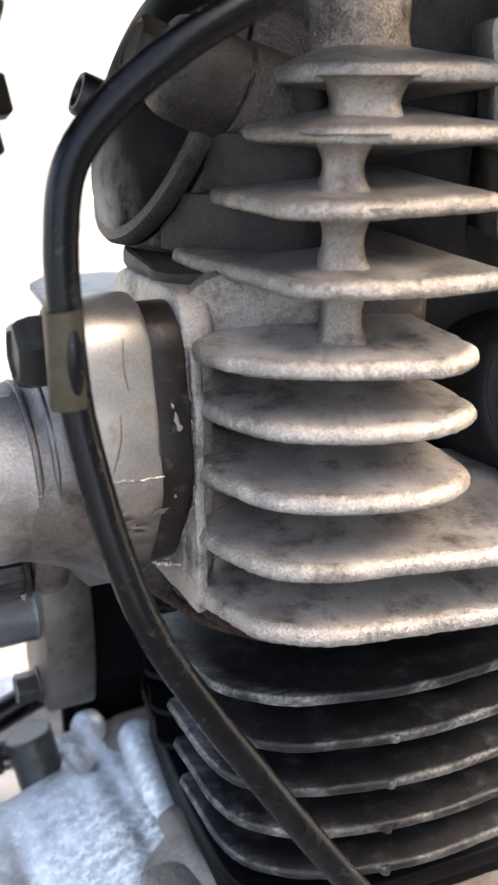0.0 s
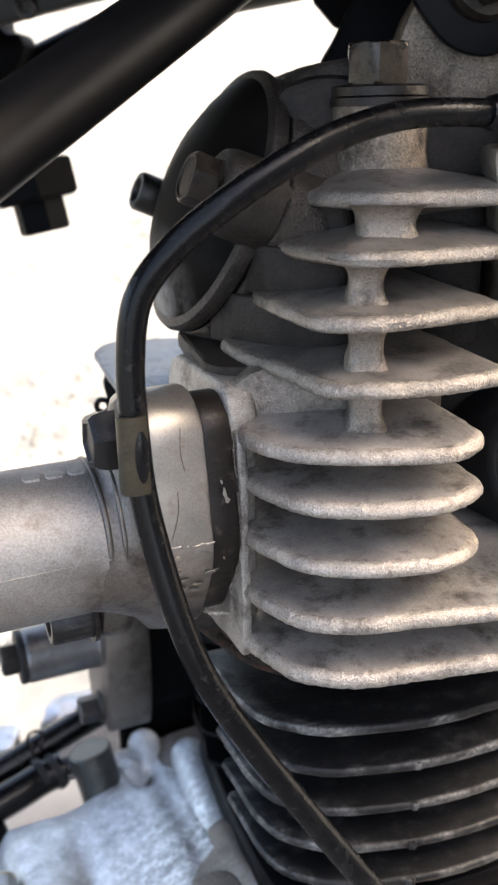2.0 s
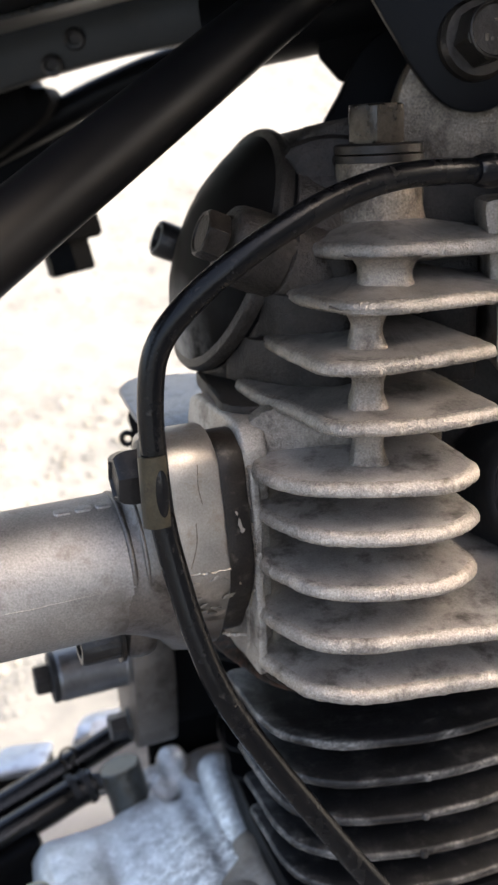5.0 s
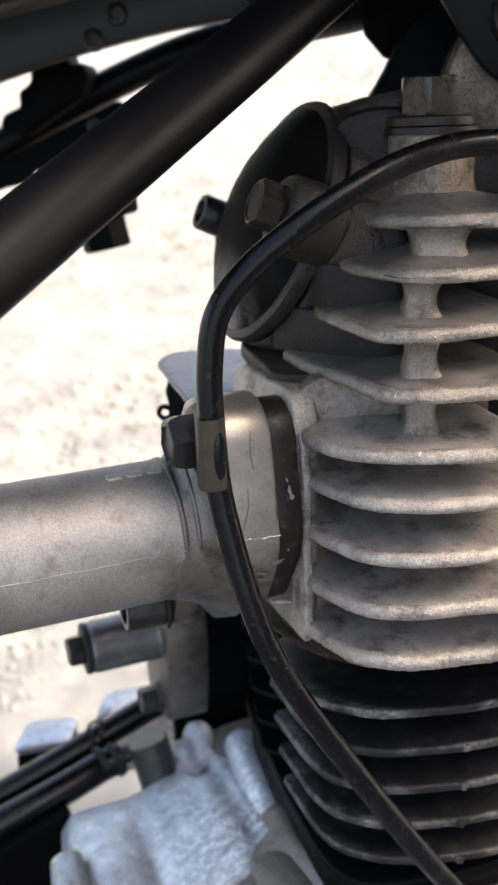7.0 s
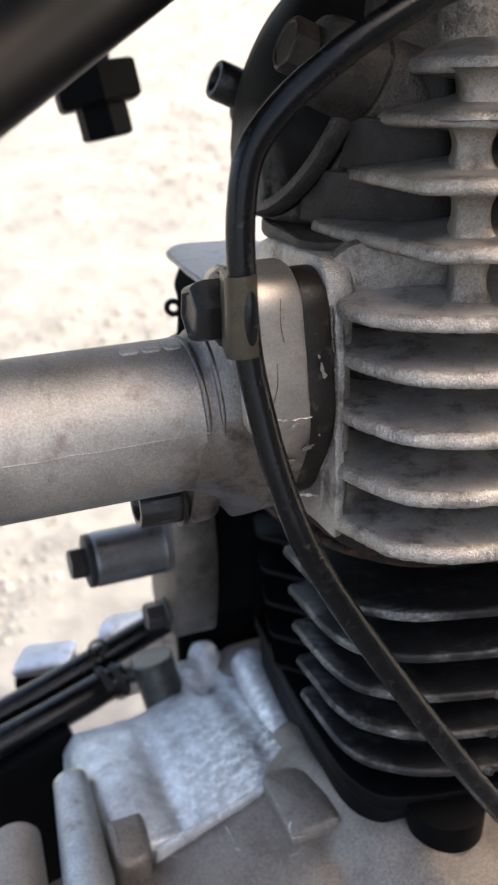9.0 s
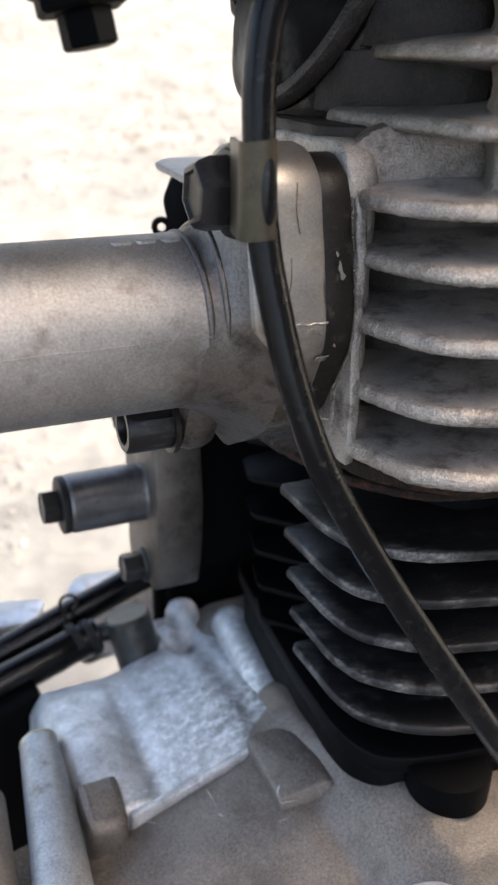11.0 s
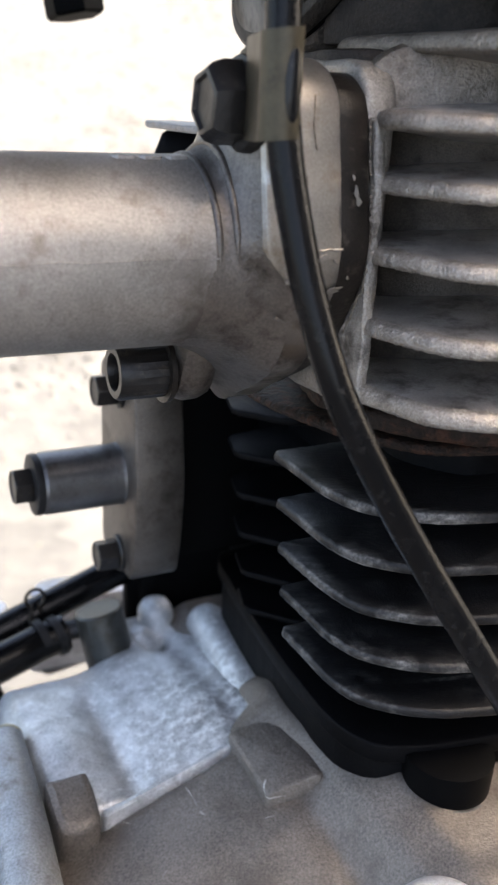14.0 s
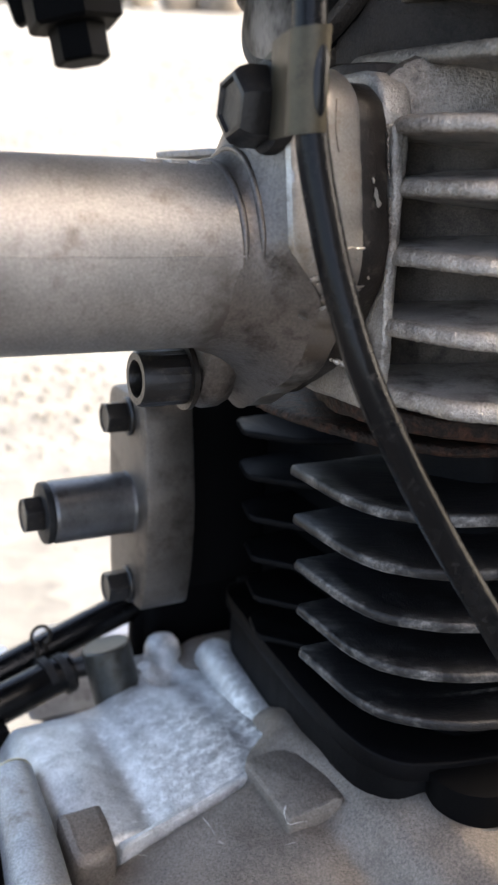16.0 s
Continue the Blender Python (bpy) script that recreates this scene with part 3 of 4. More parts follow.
FINS = [  # underside and top of each rim, and corners (x, y, radius) round it
    (6.2, 9.8, [(0, 237, 3), (6, 221, 8), (22, 208.5, 7), (50, 214, 6), (68, 220, 4), (68, 250, 4), (8, 250, 3)]),
    (-6.0, -3.0, [(-4, 228, 4), (1, 212, 8), (15, 193, 7), (27, 193.5, 4), (47, 202, 8), (61, 210, 3), (66, 250, 4), (6, 244, 3)]),
    (-20.2, -17.0, [(-11, 228, 4), (-4, 208, 9), (8, 186, 9), (20, 185, 4), (43, 194, 8), (56, 203, 3), (44, 236, 6), (4, 244, 3)]),
    (-35.6, -32.4, [(-21, 234, 6), (-14, 217, 8), (-3, 203, 12), (9, 182.5, 9), (22, 181, 6), (42, 187, 10), (57, 195.5, 2), (44, 236, 6), (-12, 252, 3)]),
    (-51.6, -48.4, [(-13, 195, 3), (-6, 186, 6), (3, 180, 8), (22, 179, 6), (43, 182, 10), (51.5, 194, 5), (42, 220, 5), (-14, 240, 3)]),
    (-65.0, -61.8, [(-13, 199, 3), (-8, 191, 6), (4, 178.5, 9), (22, 177, 6), (42, 180.5, 12), (52.5, 195, 7), (43, 216, 5), (-14, 240, 3)]),
    (-80.6, -77.4, [(-13, 198, 3), (-8, 190, 6), (4, 178, 9), (20, 176, 6), (42, 180, 12), (52.5, 194, 8), (44, 214, 5), (-14, 240, 3)]),
    (-96.8, -93.4, [(-13, 197, 3), (-9, 190, 5), (4, 177, 9), (20, 176, 6), (95, 193, 8), (120, 240, 8), (-14, 240, 3)]),
    (-113.2, -109.6, [(-14, 197, 3), (-9, 191, 3), (1, 179.5, 3), (15, 175.5, 9), (95, 195, 8), (120, 240, 8), (-14, 240, 3)]),
]
for i, (z0, z1, corners) in enumerate(FINS):
    part("fin", fin_slab(rounded(corners, 0.55), z0 - 0.7, z1 + 0.2, (24, 240), 5.0, 1.1, 1.0, i + 1, True), FIN_BROWN_SHADED if i < 4 else CAST_FIN, head, sharp=75)

part("side_block", joined(
    slab(rounded([(57, -9.5, 3), (120, -11, 3), (120, 22, 3), (53.5, 20, 3)], 2), 222, 262, facing, 1.2, 0.5, 24),
    slab(rounded([(58.5, -30, 3), (120, -31, 3), (120, -9.8, 2), (58, -8.2, 2)], 2), 221, 262, facing, 1.2, 0.5, 27)), SIDE, head)


def post(x0, x1, y, z0, z1):
    """A cast web between two fins, flared where it meets them."""
    w, bm, rings = (x1 - x0) / 2, bmesh.new(), []
    ring0 = hull([(0.5, 0.5, 0.5), (-0.5, 0.5, 0.5), (0.5, -0.5, 0.5), (-0.5, -0.5, 0.5)], 16, 0.25)
    for t in (0, 0.03, 0.07, 0.12, 0.18, 0.26, 0.38, 0.5, 0.62, 0.74, 0.82, 0.88, 0.93, 0.97, 1):
        e = min(t, 1 - t) * (z1 - z0) / 7.5
        fl = 1 + (1.5 if z1 - z0 > 12 else 0.6) * (1 - math.sqrt(max(0.0, 1 - max(0.0, 1 - e) ** 2)))
        rings.append([bm.verts.new(((x0 + x1) / 2 + p.x * w * fl, y + w * 1.6 + p.y * w * (fl if p.y < 0 else 3), z0 + (z1 - z0) * t)) for p in ring0])
    k = len(ring0)
    for a, b in zip(rings, rings[1:]):
        for i in range(k):
            bm.faces.new((a[i], a[(i + 1) % k], b[(i + 1) % k], b[i]))
    part("post", bm, SIDE, head, sharp=60)


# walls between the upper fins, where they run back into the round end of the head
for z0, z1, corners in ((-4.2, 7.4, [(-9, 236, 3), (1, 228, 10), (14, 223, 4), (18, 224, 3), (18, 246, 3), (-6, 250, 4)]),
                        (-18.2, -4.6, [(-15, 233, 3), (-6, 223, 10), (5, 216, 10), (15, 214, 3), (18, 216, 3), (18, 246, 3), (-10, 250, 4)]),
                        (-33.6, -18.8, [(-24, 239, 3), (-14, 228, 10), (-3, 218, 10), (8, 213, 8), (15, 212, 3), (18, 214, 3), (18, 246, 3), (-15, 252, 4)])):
    part("fin_wall", slab(rounded(corners, 1.5), z0, z1, flat, 0.4, 1.4, int(z1)), CAST_SHADED, head, "wall between the fins, coloured dark for shade", 60)
post(18.5, 33, 206, -4, 7)
post(15.8, 24.0, 196, -18.5, -4.5)
post(15.8, 24.0, 190.5, -34, -18.5)
post(15.8, 24.0, 190, -50, -34)
part("web", slab(rounded([(-17, -51, 2), (-17, -40, 5), (-8, -34, 3), (22, -34, 3), (22, -51, 2)], 2), 206, 240, facing, 3, 0.5, 30), SIDE, head)
FLANGE_DISCS = [(196.5, -52.5, 14), (203.5, -77, 25.2), (206, -93, 19.5), (221, -109.5, 12.5)]      # (v, z, radius)
SPACER_DISCS = [(v, z, r - 2.6) for v, z, r in FLANGE_DISCS]
# inlet port block, with the flat face that the spacer sits on
part("port_block", slab(hull([(196.5, -48, 10), (200, -105, 12), (225, -50, 12), (225, -105, 12)], 32), 74.5, 83, across, 1.5, 0.5, 31), CAST, head, sharp=60)
part("port_rim", slab(rounded([(183, -50, 2), (181.6, -62, 4), (181.2, -112, 3), (182, -117, 2), (215, -117, 2), (215, -50, 2)], 1.0), 75.2, 78.0, across, 0.7, 1.0, 32), CAST, head, sharp=60)
shelf = [uvz(u, v, 0) for u, v in ((75, 204), (80, 196), (92, 196), (106, 240), (96, 264), (82, 250))]
part("port_shelf", slab(rounded([(p.x, p.y, 8) for p in shelf], 2), -41, -35.5, flat, 1.5, 0.5, 34), CAST_SHADED, head)
# stud bosses, nut and washers on top
part("boss", lathe([(18, 8), (15, 11), (13.6, 18), (13.5, 30.5), (12, 31)], (26, 246, 0), UP, 32, 0, 0.05), LUG, head)
part("boss", lathe([(15, 6), (13, 11), (12, 15), (12, 20.5), (8, 21)], (70, 226, 0), UP, 32, 0, 0.05), LUG, head)
part("washer", lathe([(14, 30.6), (14, 32.6), (13, 33), (13.6, 33.2), (13.6, 35.4), (12.6, 36)], (25.5, 246, 0), UP, 40), BOLT, head)
hex_bolt("nut", (25, 246, 36), UP, 16, 11, head, NUT, turn=0.762)
part("mount_lug", slab(rounded([(31, 24, 4), (31.5, 47, 6), (36, 58, 10), (50, 78, 14), (68, 76, 14), (80, 45, 10), (96, 24, 4)], 2), 265, 290, facing, 3, 0.5, 33), LUG, head)
# rear of the lug, coloured black for the shade it lies in
part("rear_lug", slab(rounded([(5, 34, 4), (10, 44, 3), (15, 52, 2), (22, 66, 6), (60, 90, 8), (80, 30, 4)], 2), 288, 325, facing, 2, 0.4, 35), ENAMEL_SHADE_BLACK, head)

# round end cover: its face looks to the rear and a little up
CN = Vector((0.841, 0.376, -0.39)).normalized()          # into the head
CC = Vector((-21.1, 264.9, 2.4))                         # middle of the joint
near_ear, far_ear = Vector((-20, 225, 11)), Vector((-44, 304, 1))
skirt = lathe([(38, 0.3), (41.0, -0.5), (41.4, -3.2), (40.6, -4.8), (38.6, -5.6), (36, -5.4), (0, -5.4)], CC, CN, 84, 0, 0.004)
cover = part("end_cover", skirt, EAR, engine, "grimy cast end cover with a smooth dark face")
part("face", lathe([(38.2, -5), (37.8, -6), (33, -9.0), (24.8, -12.9), (12.4, -15.6), (0, -16.2)], CC, CN, 84), COVER, cover, "smooth dark domed face, with a painted highlight below")
part("joint_gasket", lathe([(39.6, -0.5), (40.5, -0.2), (40.5, 0.8), (39.6, 1.2)], CC, CN, 84), ENAMEL_SHADE_BLACK, cover)
# the round end of the head, running in behind the fins
collar = lathe([(38, 0.8), (41.0, 1.0), (42.0, 3.5), (43.4, 9), (43.6, 15), (41, 24), (36, 36), (30, 56)], CC, CN, 110, 0, 0.0)
for vert in collar.verts:
    vert.co += (vert.co - CC).normalized() * (0.8 * noise.noise(vert.co * 0.11) + 0.5 * noise.noise(vert.co * 0.4))
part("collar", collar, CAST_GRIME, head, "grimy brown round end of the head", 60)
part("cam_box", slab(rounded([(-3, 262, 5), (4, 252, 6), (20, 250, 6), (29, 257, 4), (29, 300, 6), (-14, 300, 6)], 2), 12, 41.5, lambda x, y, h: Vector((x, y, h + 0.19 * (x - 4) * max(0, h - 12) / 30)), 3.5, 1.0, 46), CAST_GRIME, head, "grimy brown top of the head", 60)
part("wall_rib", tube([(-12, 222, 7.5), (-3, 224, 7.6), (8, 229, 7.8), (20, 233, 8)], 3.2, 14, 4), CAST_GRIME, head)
for ear_at, deep in ((near_ear, 17.0), (far_ear, 5.0)):
    part("ear", lathe([(12.0, deep), (12.0, 8), (11.6, 3), (10.6, 0.8), (9.6, 0), (7.6, 0), (7.4, 1.2), (0, 1.2)], ear_at, CN, 40, 0, 0.02), EAR, cover)
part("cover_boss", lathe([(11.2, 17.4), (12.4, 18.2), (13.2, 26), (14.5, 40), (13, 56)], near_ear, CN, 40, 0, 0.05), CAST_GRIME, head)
hex_bolt("bolt", near_ear - CN * 1.0, -CN, 12.5, 7, cover, BOLT, 0, turn=0.3)
cap_screw("cap_screw", far_ear, -CN, 6.8, 11, cover, BOLT_BLACK)

spacer = part("inlet_spacer", slab(hull(SPACER_DISCS, 48, 1.2), 66.5, 75.0, across, 0.8, 0.5, 41), INSUL, engine, "dark brown-black insulating spacer")


def near_edge(discs, z):
    """How near the side of an oval of discs comes, at a height."""
    ring = hull(discs, 48, 1.0)
    return min(p.x for p in ring if abs(p.y - z) < 1.6)


for z0, z1, seed in ((-50, -62, 1), (-66, -78, 2), (-82, -99, 3)):
    bead = [uvz(74.9 + 0.7 * noise.noise(Vector((k * 0.9, seed, 0))), near_edge(SPACER_DISCS, z0 + (z1 - z0) * k / 14) - 0.1, z0 + (z1 - z0) * k / 14) for k in range(15)]
    part("sealant_bead", tube(bead, 0.7, 8, 3, lambda t, seed=seed: 0.15 + 0.5 * abs(noise.noise(Vector((t * 14, seed * 3.0, 1))))), SIDE, spacer)
for u, z, a, b in ((71.2, -65.5, 0.5, 1.3), (71.7, -67.4, 0.7, 0.8), (70.6, -62.5, 0.3, 0.6), (70.2, -84, 0.3, 0.5)):
    fleck = [Vector((u + a * math.cos(t) * (1 + 0.35 * math.sin(3 * t + z)), z + b * math.sin(t) * (1 + 0.3 * math.cos(2 * t + u)))) for t in [2 * math.pi * k / 14 for k in range(14)]]
    part("sealant_fleck", slab(fleck, -0.15, 0.3, lambda p, q, h: uvz(p, near_edge(SPACER_DISCS, q) - h, q), 0.1), FLANGE, spacer)
torn = [uvz(67 + 8 * k / 10 + 0.5 * noise.noise(Vector((k, 3, 0))), 190.5 + 1.0 * noise.noise(Vector((k * 0.8, 1, 0))), -104.5 - 0.25 * k + 0.8 * noise.noise(Vector((k, 7, 2)))) for k in range(11)]
part("torn_sealant", tube(torn, 0.8, 8, 3, lambda t: 0.35 + 0.9 * abs(noise.noise(Vector((t * 8, 2, 5))))), FLANGE, spacer)
# cylinder barrel
c = [uvz(u, v, 0) for u, v in ((114, 236), (110, 207), (120, 190), (190, 182), (200, 330), (118, 336))]
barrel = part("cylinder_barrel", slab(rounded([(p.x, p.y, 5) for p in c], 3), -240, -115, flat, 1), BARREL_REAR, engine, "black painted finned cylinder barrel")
part("tensioner_mount", slab(rounded([(308, -141, 4), (308, -219, 4), (334, -219, 4), (334, -141, 4)], 3), 79, 120, across, 1), ENAMEL_SHADE_BLACK, barrel)
part("gasket_edge", slab(rounded([(-24, 232, 4), (-20, 214, 6), (-8, 196.5, 8), (16, 188, 12), (100, 206, 8), (120, 300, 8), (-24, 300, 4)], 1.5), -121.5, -116.5, flat, 1.2, 1.2, 51), RUST, barrel, "rust-stained brown edge of the head joint")


FOOT = ((106, 318), (101.6, 309.3), (97, 277), (92.3, 236), (90.8, 208), (92, 197.3), (97, 186.5), (112.6, 180.4), (130, 177), (190, 172), (200, 312))   # (u, v) round the foot


def barrel_outline(du):
    out = []
    for u, v, r in ((80 + du, 230, 1.5), (80 + du, 200, 7), (83 + du, 187.5, 10), (97 + du, 174.5, 10), (130 + du, 164.5, 20), (190, 164, 20), (200, 230, 10)):
        p = uvz(u, v, 0)
        out.append((p.x, p.y, r))
    return rounded(out, 1.4)


for i in range(7):
    z1 = -128.6 - 15.4 * i
    if i == 6:                                   # the lowest fin runs back as the foot of the barrel
        foot = [uvz(u, v, 0) for u, v in FOOT]
        part("foot_plate", fin_slab(rounded([(p.x, p.y, 7) for p in foot], 1.4), -230.5, -224, (60, 250), 1.0, 0.8, 0.2, 66), BARREL_REAR, barrel, sharp=75)
    elif i == 0:
        rim = [uvz(u, v, 0) for u, v in ((74, 250), (73, 222), (82, 190), (96, 174.5), (130, 165), (190, 164), (200, 250))]
        part("joint_plate", fin_slab(rounded([(p.x, p.y, 9) for p in rim], 1.4), z1 + 0.2, z1 + 3.2, (60, 225), 0.5, 1.4, 1.0, 60), RUST, barrel, "rust-stained brown upper plate of the barrel", 75)
    else:
        part("fin", fin_slab(barrel_outline(-1.4 + 1.6 * i), z1 - 3.2, z1, (60, 225), 2.0, 1.0, 0.6, 60 + i), BARREL_FIN, barrel, sharp=75)
for i in range(1, 6):                            # flash of the casting seam on each rim
    z1, off = -128.6 - 15.4 * i, 0.9 * noise.noise(Vector((i * 1.7, 0, 0)))
    nub = [uvz(126 + off + a, v, 0) for a, v in ((-1.8, 171.5), (-1.3, 167.0), (0.1, 166.2), (1.4, 166.6), (1.9, 171.5))]
    part("seam_nub", slab(rounded([(p.x, p.y, 0.6) for p in nub], 0.6), z1 - 3.0, z1 - 0.2, flat, 0.4, 0.3, 90 + i), BARREL_FIN, barrel)
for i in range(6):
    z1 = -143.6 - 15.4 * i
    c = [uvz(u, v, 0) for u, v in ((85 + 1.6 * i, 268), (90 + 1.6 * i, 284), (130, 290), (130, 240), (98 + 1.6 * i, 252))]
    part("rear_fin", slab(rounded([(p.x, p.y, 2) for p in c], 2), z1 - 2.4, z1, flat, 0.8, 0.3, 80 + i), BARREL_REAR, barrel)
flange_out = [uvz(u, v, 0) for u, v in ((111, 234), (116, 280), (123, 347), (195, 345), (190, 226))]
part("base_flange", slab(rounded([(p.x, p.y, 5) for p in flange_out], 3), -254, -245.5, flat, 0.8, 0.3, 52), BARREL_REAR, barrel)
# black sheet added to fill the dark gap behind the barrel
part("dark_backing", slab(rounded([(84, 349, 2), (135, 345, 2), (135, 356, 2), (84, 360, 2)], 4), -300, -214, uvz, 1), ENAMEL_SHADE_BLACK, barrel)
part("rear_flange", slab(rounded([(79, 356, 1.5), (124, 347.5, 1.5), (135, 347, 2), (135, 366, 2), (80, 366, 2)], 3), -310, -245, uvz, 0.8), ENAMEL_SHADE_BLACK, barrel)
base = [uvz(u + (2.5 if u < 120 else 0), v + (2.0 if v < 200 else 0), 0) for u, v in FOOT]          # stands back under the plate
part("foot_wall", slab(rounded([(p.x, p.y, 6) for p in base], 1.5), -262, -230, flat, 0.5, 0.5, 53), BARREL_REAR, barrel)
for u, v, z, a, b in ((105.8, 284.9, -244, 1.9, 1.5), (105.3, 266.7, -244.6, 1.4, 1.1), (105, 297, -239.5, 1.3, 3.2), (106.4, 304, -237.6, 1.9, 1.6)):
    crumb = bmesh.new()
    bmesh.ops.create_icosphere(crumb, subdivisions=3, radius=1.0)
    for vert in crumb.verts:
        vert.co *= 1 + 0.35 * noise.noise(vert.co * 1.3 + Vector((u, v, z)))
        vert.co = uvz(u + vert.co.x * a, v + vert.co.y * b * 1.4, z + vert.co.z * b)
    part("sealant_crumb", crumb, CASE_PALE, barrel)
part("base_collar", lathe([(12, -26), (13.2, -12), (13.6, -3), (13.6, -1), (11, 0)], (27, 213.5, -226), UP, 48), ENAMEL_SHADE_BLACK, barrel)
part("base_ring", lathe([(14.0, -12.4), (14.3, -12), (14.0, -11.6)], (27, 213.5, -226), UP, 48), TENS_BARREL, barrel)

# cam chain tensioner
tens = part("chain_tensioner", slab(rounded([(298, -139, 5), (295.5, -160, 8), (293, -180, 10), (295.5, -203, 8), (300, -221, 5), (335, -221, 8), (335, -139, 8)], 2), 61, 80, across, 1.5, 0.3, 90), TENS, engine, "grimy grey steel chain tensioner body")
part("barrel", lathe([(13.4, 2), (12.0, 0), (11.7, -1), (11.6, -28.8), (11.0, -30), (0, -30)], uvz(61, 315, -181.5), FWD, 40), TENS_BARREL, tens, "", 15)
part("sealing_ring", lathe([(9.5, -33), (11.2, -32.6), (11.5, -31), (11.2, -30)], uvz(61, 315, -181.5), FWD, 32), RUBBER, tens)
hex_bolt("plug_bolt", uvz(28, 315, -181.5), -FWD, 12, 6.5, tens, BOLT_BLACK, 0, 2, 0.4)
for z in (-147.5, -214):
    hex_bolt("mount_bolt", uvz(59.5, 313, z), -FWD, 10.5, 8, tens, BOLT_BLACK, 7.2, 1.6, 0.2)


# crankcase: one casting of soft swellings, ribs and bosses
def sstep(a, b, x):
    t = min(1.0, max(0.0, (x - a) / (b - a)))
    return t * t * (3 - 2 * t)


def bar(u, v, u0, v0, u1, v1, r):
    """Height of a half-round bar of radius r between two places."""
    d = Vector((u1 - u0, v1 - v0))
    t = min(1.0, max(0.0, ((u - u0) * d.x + (v - v0) * d.y) / d.length_squared))
    q = math.hypot(u - u0 - d.x * t, v - v0 - d.y * t)
    return math.sqrt(max(0.0, r * r - q * q))


def case_height(u, v):
    lean = sstep(262, 240, v)
    z = -265.5 + 0.07 * min(max(u - 18, 0), 60) + (0.35 * (min(u, 84) - 28) - 4.0 - 0.07 * min(max(u - 18, 0), 60)) * lean
    z += -0.0022 * max(0.0, 215 - v) ** 2 - 5.0 * sstep(231, 239, v) * sstep(78, 72, u)
    front = sstep(236, 208, v)
    deck = sstep(285, 245, v)
    groove = u + 0.02 * (v - 190)
    z -= 1.5 * math.exp(-((groove - 85) / 5.0) ** 2) * front
    shoulder = sstep(82, 96, groove) * deck
    z += (-242.5 - 0.0014 * max(0.0, 205 - v) ** 2 - z) * shoulder
    z += 1.6 * math.exp(-((u - 97) / 5.0) ** 2) * front
    z += 7.0 * sstep(94, 107, u) * front
    z += 4.0 * sstep(90, 100, u) * (1 - deck)
    return z


def top_height(u, v):
    z = -261.4 - 5.0 * sstep(300, 345, v) + 0.19 * (min(u, 84) - 46) * sstep(322, 240, v)
    z += 4.8 * math.exp(-((u - 24) / 13.0) ** 2 - ((v - 268) / 24.0) ** 2)      # left swelling
    z -= 2.6 * math.exp(-((u - 42) / 5.0) ** 2) * sstep(320, 270, v)            # valley beside it
    z += 2.6 * sstep(48, 80, u) - 1.5 * math.exp(-((u - 84) / 4.0) ** 2) * sstep(320, 300, v)
    z -= 9.0 * sstep(17, 8, u) + 6.0 * sstep(296, 322, v) * sstep(64, 40, u)
    z -= 11.0 * math.exp(-((u - 80) / 6.0) ** 2 - ((v - 321) / 9.0) ** 2)        # dark hollow by the knob
    return z


def field(u0, u1, v0, v1, step, height, inside, floor, rough, seed):
    """A casting seen from above: a fine sheet with turned-down edges wherever inside() ends."""
    nu, nv = int((u1 - u0) / step), int((v1 - v0) / step)
    bm, grid = bmesh.new(), {}
    for i in range(nu + 1):
        for j in range(nv + 1):
            u, v = u0 + i * step, v0 + j * step
            m = inside(u, v)
            if m > -0.35:
                h = height(u, v) + rough * (noise.noise(Vector((u * 0.09, v * 0.09, seed))) + 0.3 * noise.noise(Vector((u * 0.4, v * 0.4, seed))))
                e = max(0.0, 1 - max(m, 0) / 0.12)
                grid[i, j] = bm.verts.new(uvz(u, v, h - 3.0 * e * e if m > 0 else floor))
    for (i, j), a in grid.items():
        q = [grid.get(k) for k in ((i, j), (i + 1, j), (i + 1, j + 1), (i, j + 1))]
        if all(q):
            bm.faces.new(q)
    return bm


def box_mask(u, v, *bounds):
    """Above 0 inside a rounded region given as (u0, u1, v0, v1); about 1 at 25 mm inside."""
    best = -1.0
    for u0, u1, v0, v1 in bounds:
        best = max(best, min(u - u0, u1 - u, v - v0, v1 - v) / 25.0)
    return best


def lower_mask(u, v):
    return box_mask(u, v, (-60, 210, 110, 252), (88, 210, 200, 340))


def top_mask(u, v):
    return box_mask(u, v, (9, 90, 236.0, 320), (66, 112, 250, 346))


case = part("crankcase", field(-62, 214, 108, 354, 1.5, case_height, lower_mask, -340, 0.5, 4.0), CASE, engine, "grey-brown cast crankcase with scratches", 50)
part("top_cover", field(6, 116, 233, 350, 1.2, top_height, top_mask, -300, 0.4, 9.0), CASE_PALE, case, "pale bluish oxidised aluminium top with white corrosion", 60)
part("lip", slab(rounded([(28.5, 233.4, 1), (75.6, 236.4, 1), (75.8, 239.5, 1), (28.5, 236.8, 1)], 1.5), -278, -261.2, uvz, 1.0, 0.3, 36, lambda u, v: 2.6 * sstep(48, 80, u) + 0.19 * (u - 46)), CASE_PALE, case)
part("lug", slab(rounded([(72.5, 206.3, 0.8), (81, 204.2, 3), (90, 202.2, 1.0), (93.5, 224, 4), (85, 237, 4), (74.5, 240, 2)], 1.2), -268, -249.1, uvz, 0.9, 0.0, 37, lambda u, v: (min(u, 87) - 72.5) * 0.35 - 0.05 * (v - 206)), CASE, case)
